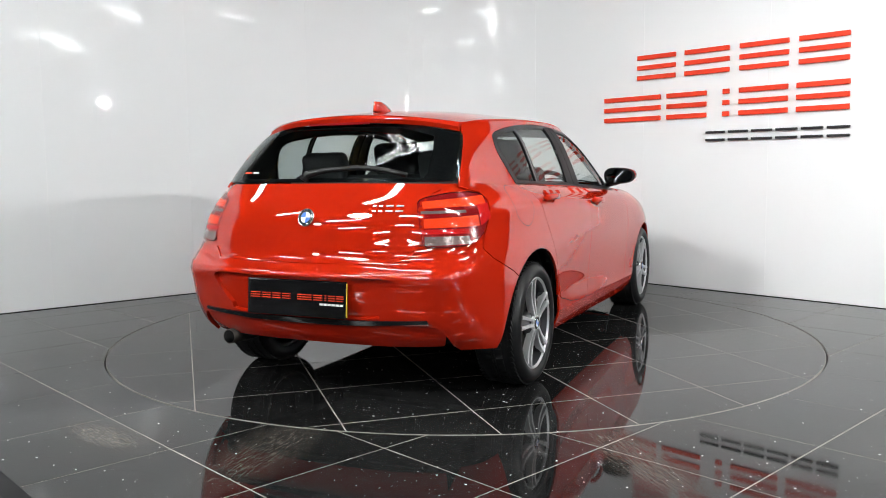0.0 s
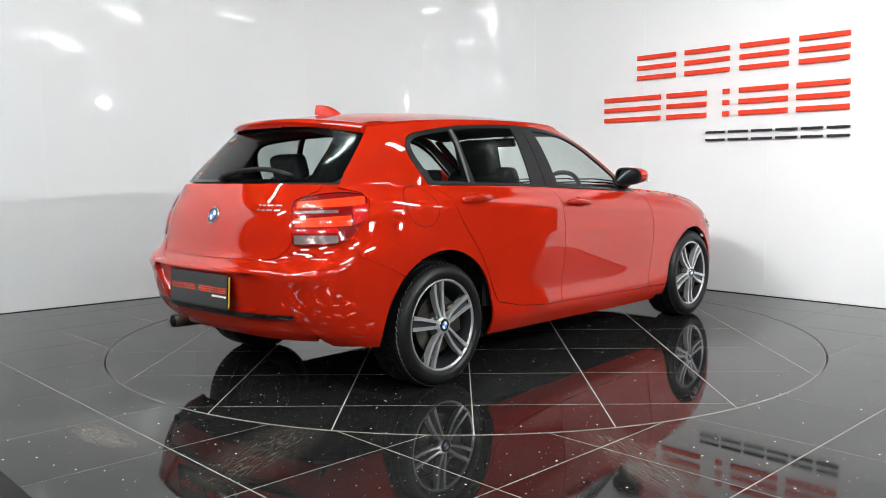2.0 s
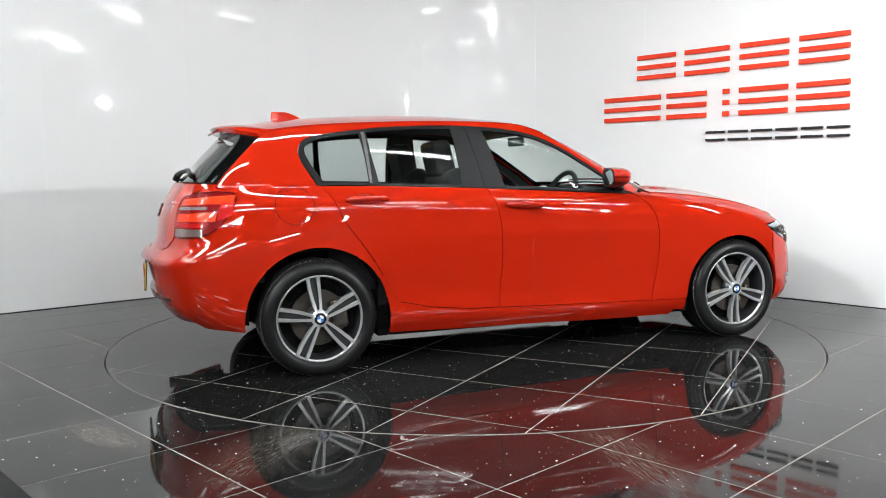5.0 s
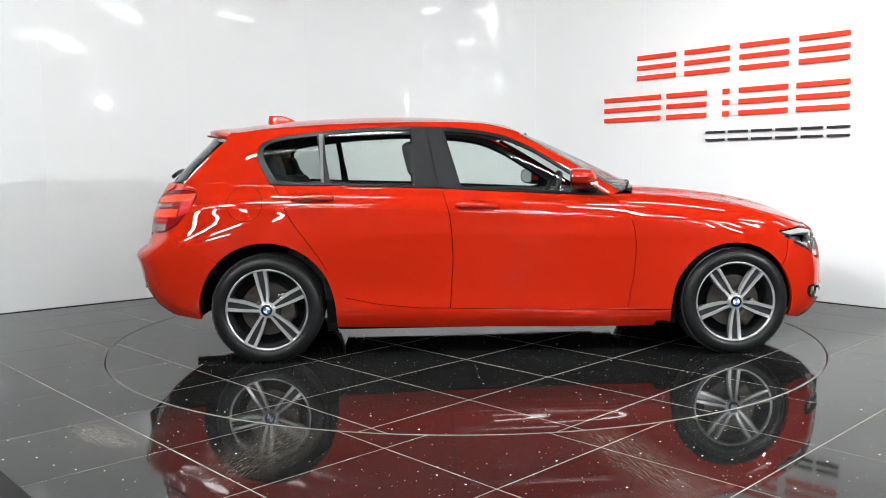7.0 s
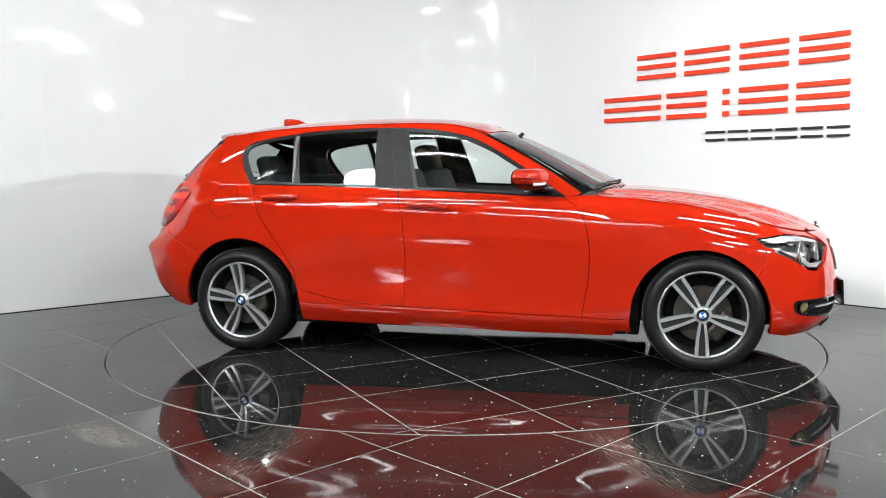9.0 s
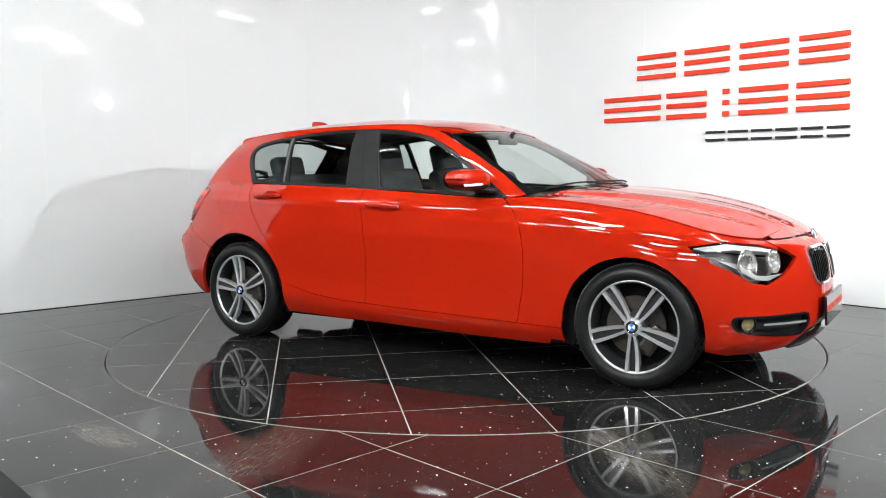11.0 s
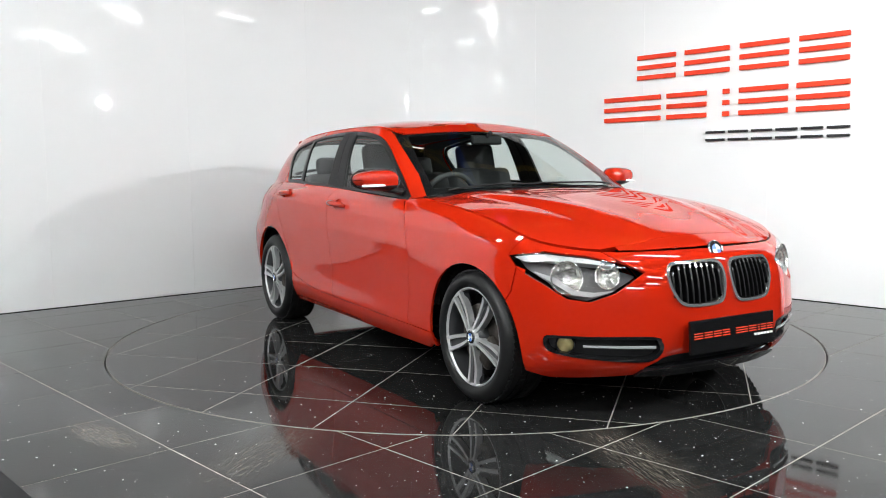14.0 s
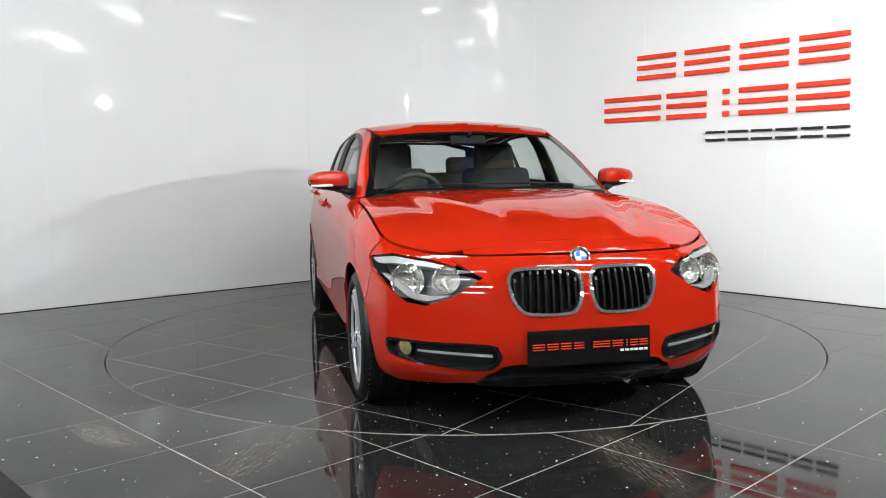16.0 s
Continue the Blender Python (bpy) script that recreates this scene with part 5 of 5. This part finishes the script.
# ---- car: badges, plates, lettering bars ----
def badge(place, nn, r, parent, name="badge"):
    m = Matrix.Translation(place) @ nn.to_track_quat("Z", "Y").to_matrix().to_4x4()
    bm = bmesh.new()
    revolve(bm, [(0.0, 0.003), (r * 0.72, 0.003), (r * 0.94, 0.0025), (r, 0.0), (r, -0.004)], 40, "z")
    bmesh.ops.transform(bm, matrix=m, verts=bm.verts)
    root = part(name, bm, BLACK_GLOSS, parent, "round badge with blue and white quarters", True)
    bm = bmesh.new()
    revolve(bm, [(r * 0.96, 0.002), (r * 0.99, 0.0045), (r * 1.05, 0.003), (r * 1.06, -0.003)], 40, "z")
    bmesh.ops.transform(bm, matrix=m, verts=bm.verts)
    part("rim", bm, CHROME, root, "", True)
    for k in range(4):
        bm = bmesh.new()
        c = bm.verts.new((0, 0, 0.0042))
        arc = [bm.verts.new((r * 0.62 * math.cos(a), r * 0.62 * math.sin(a), 0.0042)) for a in [math.pi / 2 * (k + j / 10) for j in range(11)]]
        for a, b in zip(arc, arc[1:]):
            bm.faces.new((c, a, b))
        bmesh.ops.transform(bm, matrix=m, verts=bm.verts)
        part("quarter", bm, BADGE_BLUE if k % 2 else BADGE_WHITE, root)
    return root


place, nn = lay(LOWER_SHELL, "back", (0.0, 0.876))
badge(place + nn * 0.003, nn, 0.041, car)
place, nn = lay(HOOD_SHELL, "top", (1.955, 0.0))
nn = (nn + Vector((1.7, 0, 0))).normalized()
badge(Vector((2.022, 0, 0.722)) + nn * 0.004, nn, 0.041, car)
for y0, y1 in ((-0.330, -0.346), (-0.360, -0.376), (-0.392, -0.424), (-0.438, -0.472)):
    for z in (0.905, 0.927):
        pts = [(y0, z), (y1, z), (y1, z + 0.006), (y0, z + 0.006)]
        panel("letter_bar", LOWER_SHELL, "back", pts, SILVER, car, offset=0.004, gap=0, thick=0.004, grid=0.05)


def plate(name, x, z0, z1, facing, lean):
    h, w = z1 - z0, 0.524
    m = Matrix.Translation((x, 0, (z0 + z1) / 2)) @ Matrix.Rotation(0 if facing > 0 else math.pi, 4, "Z") @ Matrix.Rotation(radians(lean), 4, "Y")
    bm = bmesh.new()
    box(bm, 0, 0, 0, 0.012, w, h, 0.003, m)
    root = part(name, bm, PLATE_BLACK, car, "black show plate with red and white bars")
    edge = bmesh.new()
    for cy, cz, sy, sz in ((0, h / 2 + 0.002, w + 0.006, 0.004), (0, -h / 2 - 0.002, w + 0.006, 0.004), (w / 2 + 0.0015, 0, 0.003, h), (-w / 2 - 0.0015, 0, 0.003, h)):
        box(edge, -0.001, cy, cz, 0.012, sy, sz, 0.001, m)
    part("plate_frame", edge, PLATE_BLACK, root)
    if facing < 0:
        bm = bmesh.new()
        box(bm, 0.001, w / 2 + 0.006, 0, 0.006, 0.006, h - 0.006, 0.001, m)
        part("plate_edge", bm, YELLOW_EDGE, root, "yellow edge of the plate beneath")
    u = w / 200.0
    zt = 0.006
    s = 1
    cells = [(-94, -74), (-70, -52), (-48, -31), (-27, -10), (5, 33), (37, 55), (60, 63), (67, 80), (83, 97)]
    for a, b in cells:
        for k in range(3):
            bm = bmesh.new()
            box(bm, 0.0075, s * (a + b) / 2 * u, zt + (k - 1) * 0.0105, 0.003, (b - a) * u, 0.0042, 0, m)
            part("bar", bm, SIGN_RED, root)
    for k in range(6):
        bm = bmesh.new()
        box(bm, 0.0075, s * (50 + 8 * k + 3.2) * u, zt - 0.029, 0.003, 6 * u, 0.009, 0, m)
        part("bar", bm, BADGE_WHITE, root)
    return root


plate("front_plate", 2.128, 0.300, 0.437, 1, -3)
plate("rear_plate", -2.200, 0.440, 0.597, -1, -4)
tube("exhaust_pipe", [(-1.85, 0.49, 0.272), (-2.0, 0.49, 0.276), (-2.075, 0.49, 0.280)], 0.036, IRON, car, n=20)
# black disc on the solid pipe end stands for the shaded hollow
tube("exhaust_bore", [(-2.073, 0.49, 0.280), (-2.077, 0.49, 0.280)], 0.031, UNDER, car, n=20)

# ---- car: dark inner body, arches ----
bm = bmesh.new()
ln = lower[::3, ::4]
du, dv = np.gradient(ln, axis=0), np.gradient(ln, axis=1)
nn = np.cross(du, dv)
nn /= np.maximum(np.linalg.norm(nn, axis=2, keepdims=True), 1e-9)
nn *= np.sign(np.sum(nn * (ln - np.array([0, 0, 0.55])), axis=2, keepdims=True))
inner = ln - nn * 0.034
for side in (-1, 1):
    vs = [[bm.verts.new((p[0], p[1] * side, p[2])) for p in row] for row in inner]
    for i in range(len(vs) - 1):
        for j in range(len(vs[0]) - 1):
            c = (inner[i, j] + inner[i + 1, j + 1]) / 2
            if min(math.hypot(c[0] - 1.345, c[2] - 0.31), math.hypot(c[0] + 1.345, c[2] - 0.31)) < 0.395 and abs(c[1]) > 0.5:
                continue
            if c[0] > 1.58 or c[2] > 0.96:
                continue
            bm.faces.new((vs[i][j], vs[i][j + 1], vs[i + 1][j + 1], vs[i + 1][j]))
part("inner_body", bm, UNDER, car, "black inner body shell")
bm = bmesh.new()
box(bm, 0, 0, 0.235, 1.90, 1.58, 0.11, 0.01)
box(bm, 1.42, 0, 0.24, 1.0, 1.02, 0.06, 0.01)
box(bm, -1.45, 0, 0.34, 0.95, 1.02, 0.06, 0.01)
part("underbody", bm, UNDER, car, "black underbody")
# black blocks added to close the bright gaps between wheel and sill
for x in (0.990, -0.990):
    for side in (-1, 1):
        bm = bmesh.new()
        box(bm, x * 0.993, side * 0.66, 0.30, 0.062, 0.26, 0.24, 0.006)
        part("splash_guard", bm, UNDER, car)
for cx in (1.345, -1.345):
    for side in (-1, 1):
        bm = bmesh.new()
        rows = []
        for k in range(33):
            a = -0.12 + (math.pi + 0.24) * k / 32
            r = 0.368 if cx > 0 else 0.390
            x, z = cx + r * math.cos(a), 0.312 + r * math.sin(a)
            rows.append([bm.verts.new((x, side * y, z)) for y in (0.555, 0.70, 0.80)])
        hub = bm.verts.new((cx, side * 0.555, 0.30))
        for a, b in zip(rows, rows[1:]):
            for i in range(2):
                bm.faces.new((a[i], a[i + 1], b[i + 1], b[i]))
            bm.faces.new((hub, a[0], b[0]))
        bmesh.ops.recalc_face_normals(bm, faces=bm.faces)
        part("wheel_arch", bm, UNDER, car, "black wheel arch liner", True)

# ---- car: wheels ----
TYRE_R, RIM_R, WIDE = 0.312, 0.232, 0.215


def spoke_mesh(bm, m, half):
    """Half of a twin spoke, machined face: a tapered bar from the hub to the rim."""
    rows = []
    for k in range(7):
        r = k / 6
        rad = 0.040 + (0.222 - 0.040) * r
        mid = 0.0138 + 0.0200 * r + 0.004 * math.sin(math.pi * r)
        w = 0.0082 + 0.0026 * r
        y = -0.010 + 0.018 * math.sin(math.pi * min(1, r * 0.9)) * 0.6 - 0.004 * r
        a, b = half * (mid - w), half * (mid + w)
        rows.append([bm.verts.new((rad, y, a)), bm.verts.new((rad, y, b)), bm.verts.new((rad, y + 0.032, b * 1.04)), bm.verts.new((rad, y + 0.032, a * 0.96))])
    for p, q in zip(rows, rows[1:]):
        for i in range(4):
            bm.faces.new((p[i], p[(i + 1) % 4], q[(i + 1) % 4], q[i]))
    bmesh.ops.recalc_face_normals(bm, faces=bm.faces)
    bmesh.ops.transform(bm, matrix=m, verts=bm.verts)


def make_wheel():
    """Wheel at the origin, outer face towards -y at y = 0."""
    bm = bmesh.new()
    prof = [(RIM_R, 0.004), (RIM_R + 0.001, -0.004), (RIM_R - 0.006, -0.007), (RIM_R - 0.011, 0.004)]
    revolve(bm, prof, 72, "y")
    wheel = part("wheel", bm, ALLOY, None, "graphite and polished five twin-spoke alloy wheel", True)
    bm = bmesh.new()
    revolve(bm, [(RIM_R - 0.010, 0.003), (RIM_R - 0.020, 0.030), (RIM_R - 0.030, 0.090), (RIM_R - 0.022, 0.190), (RIM_R, 0.205), (RIM_R + 0.002, 0.1)], 72, "y")
    part("barrel", bm, ALLOY_DARK, wheel, "dark graphite wheel barrel", True)
    bm = bmesh.new()
    tyre = [(RIM_R - 0.002, 0.000), (RIM_R + 0.006, -0.012), (RIM_R + 0.022, -0.019), (0.270, -0.020), (0.288, -0.012), (0.300, 0.0), (0.307, 0.014), (0.3115, 0.035), (0.312, 0.060), (0.312, 0.150), (0.3115, 0.178), (0.306, 0.200), (0.290, 0.214), (0.262, 0.222), (RIM_R, 0.208)]
    revolve(bm, tyre, 96, "y")
    t = part("tyre", bm, RUBBER, wheel, "black road tyre", True)
    # tread: lateral blocks and grooves
    bm = bmesh.new()
    for k in range(64):
        a = 2 * math.pi * k / 64
        for y0, y1, sk in ((0.012, 0.058, 0.35), (0.160, 0.204, -0.35)):
            mm = Matrix.Rotation(-a, 4, "Y")
            edge = 0.3068
            vs = box(bm, 0, 0, 0, 0.006, y1 - y0, 0.0255, 0, mm @ Matrix.Translation((edge + 0.0012, (y0 + y1) / 2, 0)) @ Matrix.Rotation(sk, 4, "X") @ Matrix.Rotation(0.12 if y0 < 0.1 else -0.12, 4, "Z"))
    for y0, y1 in ((0.066, 0.098), (0.106, 0.112), (0.120, 0.152)):
        for k in range(64):
            a0, a1 = 2 * math.pi * k / 64, 2 * math.pi * (k + 0.86) / 64
            vs = []
            for a, y, r in ((a0, y0, 0.3155), (a1, y0, 0.3155), (a1 + 0.02, y1, 0.3155), (a0 + 0.02, y1, 0.3155)):
                vs.append(bm.verts.new((r * math.cos(a), y, r * math.sin(a))))
            low = [bm.verts.new((v.co.x * 0.985, v.co.y, v.co.z * 0.985)) for v in vs]
            bm.faces.new(vs)
            for i in range(4):
                bm.faces.new((vs[i], vs[(i + 1) % 4], low[(i + 1) % 4], low[i]))
    bmesh.ops.recalc_face_normals(bm, faces=bm.faces)
    part("tread", bm, RUBBER, wheel)
    bm = bmesh.new()
    revolve(bm, [(0.0, 0.045), (0.150, 0.045), (0.150, 0.065), (0.0, 0.065)], 48, "y")
    part("brake_disc", bm, IRON, wheel, "grey-brown brake disc")
    # black disc added behind the spokes for the shade inside the wheel
    bm = bmesh.new()
    revolve(bm, [(0.0, 0.09), (RIM_R - 0.026, 0.09)], 48, "y")
    part("back_plate", bm, UNDER, wheel)
    bm = bmesh.new()
    box(bm, 0.11, 0.06, 0.0, 0.09, 0.09, 0.16, 0.02)
    part("caliper", bm, IRON, wheel)
    bm = bmesh.new()
    revolve(bm, [(0.0, -0.006), (0.036, -0.006), (0.042, 0.0), (0.066, 0.012), (0.072, 0.05)], 40, "y")
    part("hub", bm, ALLOY_DARK, wheel, "", True)
    bm = bmesh.new()
    revolve(bm, [(0.0, -0.0075), (0.036, -0.0085), (0.044, -0.006), (0.048, 0.004)], 40, "y")
    part("hub_face", bm, ALLOY, wheel, "machined hub face", True)
    for k in range(5):
        a = 2 * math.pi * k / 5 + math.pi / 2
        m = Matrix.Rotation(-a, 4, "Y")
        for half in (1, -1):
            bm = bmesh.new()
            spoke_mesh(bm, m @ Matrix.Scale(0.82, 4, (0, 0, 1)), half)
            part("spoke", bm, ALLOY, wheel)
        bm = bmesh.new()
        rows = []
        for j in range(5):
            r = j / 4
            rad = 0.042 + 0.178 * r
            rows.append([bm.verts.new((rad, 0.008 + 0.004 * r, s * (0.015 + 0.024 * r))) for s in (-1, 1)] + [bm.verts.new((rad, 0.036, s * (0.016 + 0.027 * r))) for s in (1, -1)])
        for p, q in zip(rows, rows[1:]):
            for i in range(4):
                bm.faces.new((p[i], p[(i + 1) % 4], q[(i + 1) % 4], q[i]))
        bmesh.ops.recalc_face_normals(bm, faces=bm.faces)
        bmesh.ops.transform(bm, matrix=m, verts=bm.verts)
        part("spoke_pocket", bm, ALLOY_DARK, wheel, "dark grey spoke pocket")
        bm = bmesh.new()
        b = a + math.pi / 5
        revolve(bm, [(0.0, -0.002), (0.008, -0.002), (0.009, 0.012)], 10, "y")
        bmesh.ops.translate(bm, vec=(0.056 * math.cos(b), 0.012, 0.056 * math.sin(b)), verts=bm.verts)
        part("wheel_bolt", bm, IRON, wheel)
    badge(Vector((0, -0.010, 0)), Vector((0, -1, 0)), 0.031, wheel, "centre_cap")
    return wheel


wheel = make_wheel()
placed = []
for x, side, spin in ((-1.345, -1, -9), (1.345, -1, 36), (-1.345, 1, 20), (1.345, 1, -15)):
    m = Matrix.Translation((x, side * (0.848 if x > 0 else 0.852), TYRE_R)) @ Matrix.Rotation(0 if side < 0 else math.pi, 4, "Z") @ Matrix.Rotation(radians(spin), 4, "Y")
    placed.append(m)
wheel.parent = car
wheel.matrix_basis = placed[0]
for m in placed[1:]:
    copy_thing(wheel, m)

# ---- car: cabin ----
def cushion(name, cx, cy, cz, sx, sy, sz, material, parent, lean=0.0, round_=0.05, label=""):
    bm = bmesh.new()
    r = bmesh.ops.create_cube(bm, size=1.0)
    for v in r["verts"]:
        v.co = Vector((v.co.x * sx, v.co.y * sy, v.co.z * sz))
    bmesh.ops.bevel(bm, geom=list(bm.edges), offset=round_, segments=4, affect="EDGES", profile=0.6)
    bmesh.ops.transform(bm, matrix=Matrix.Translation((cx, cy, cz)) @ Matrix.Rotation(radians(lean), 4, "Y"), verts=bm.verts)
    return part(name, bm, material, parent, label, True)


for y in (-0.37, 0.37):
    seat = cushion("front_seat", -0.02, y, 0.50, 0.52, 0.50, 0.16, FABRIC, car, -6, 0.06, "dark cloth front seat")
    cushion("backrest", -0.36, y, 0.80, 0.14, 0.48, 0.62, FABRIC, seat, -20, 0.06)
    cushion("headrest", -0.50, y, 1.160, 0.115, 0.28, 0.21, FABRIC, seat, -14, 0.045)
    for s in (-0.06, 0.06):
        tube("headrest_post", [(-0.475, y + s, 1.02), (-0.50, y + s, 1.13)], 0.006, CHROME, seat)
bench = cushion("rear_seat", -0.92, 0, 0.52, 0.48, 1.25, 0.16, FABRIC, car, -6, 0.06, "dark cloth rear bench")
cushion("backrest", -1.22, 0, 0.80, 0.14, 1.22, 0.56, FABRIC, bench, -24, 0.06)
for y in (-0.36, 0.36):
    cushion("headrest", -1.36, y, 1.115, 0.10, 0.27, 0.15, FABRIC, bench, -16, 0.045)
cushion("parcel_shelf", -1.60, 0, 0.985, 0.36, 1.10, 0.03, CABIN, car, 0, 0.01)
dash = cushion("dashboard", 0.66, 0, 0.86, 0.42, 1.36, 0.17, CABIN, car, 6, 0.06, "dark moulded dashboard")
cushion("instrument_hood", 0.50, -0.37, 0.94, 0.20, 0.34, 0.07, CABIN, dash, 8, 0.03)
bm = bmesh.new()
n, q = 40, 10
rings = []
for i in range(n):
    a = 2 * math.pi * i / n
    rings.append([bm.verts.new(((0.0 + 0.016 * math.sin(b)), (0.178 + 0.016 * math.cos(b)) * math.cos(a), (0.178 + 0.016 * math.cos(b)) * math.sin(a))) for b in [2 * math.pi * j / q for j in range(q)]])
for i in range(n):
    for j in range(q):
        bm.faces.new((rings[i][j], rings[i][(j + 1) % q], rings[(i + 1) % n][(j + 1) % q], rings[(i + 1) % n][j]))
box(bm, 0.02, 0, -0.01, 0.05, 0.16, 0.12, 0.02)
box(bm, 0.01, 0, 0, 0.02, 0.35, 0.035, 0.008)
bmesh.ops.recalc_face_normals(bm, faces=bm.faces)
bmesh.ops.transform(bm, matrix=Matrix.Translation((0.33, -0.37, 0.90)) @ Matrix.Rotation(radians(24), 4, "Y"), verts=bm.verts)
part("steering_wheel", bm, CABIN, car, "black steering wheel", True)
cushion("cabin_mirror", 0.20, 0, 1.272, 0.03, 0.22, 0.06, BLACK_PLASTIC, car, -10, 0.014)
tube("mirror_stalk", [(0.21, 0, 1.29), (0.25, 0, 1.318)], 0.012, BLACK_PLASTIC, car)
ROOF_IN = [(x * 0.97 - 0.02, y * 0.96) for x, y in ROOF]
panel("headlining", UPPER_SHELL, "top", ROOF_IN, LINING, car, offset=-0.03, gap=0, thick=0.0)
for side in (-1, 1):
    bm = bmesh.new()
    vs = []
    for x, y, z in ((0.66, 0.72, 0.95), (-0.3, 0.74, 0.975), (-1.25, 0.72, 1.01)):
        vs.append([bm.verts.new((x, y * side, z)), bm.verts.new((x, (y - 0.07) * side, z - 0.04)), bm.verts.new((x, (y - 0.07) * side, 0.35))])
    for a, b in zip(vs, vs[1:]):
        for i in range(2):
            bm.faces.new((a[i], a[i + 1], b[i + 1], b[i]))
    bmesh.ops.recalc_face_normals(bm, faces=bm.faces)
    part("door_lining", bm, CABIN, car, "dark door lining")


# ---- motion ----
def motions():
    """The platform turns steadily and carries the car."""
    on_disc = Matrix.Translation((0.183, -0.05, 0.0))
    table_rows, car_rows = [], []
    for k in range(33):
        t = 0.5 * k
        u = t - 8.0
        turn = Matrix.Rotation(radians(-5.103 - 8.8092 * u + 0.00809 * u * u - 0.001476 * u ** 3), 4, "Z")
        table_rows.append((t, turn))
        car_rows.append((t, turn @ on_disc))
    walk(turntable, table_rows)
    walk(car, car_rows)


motions()
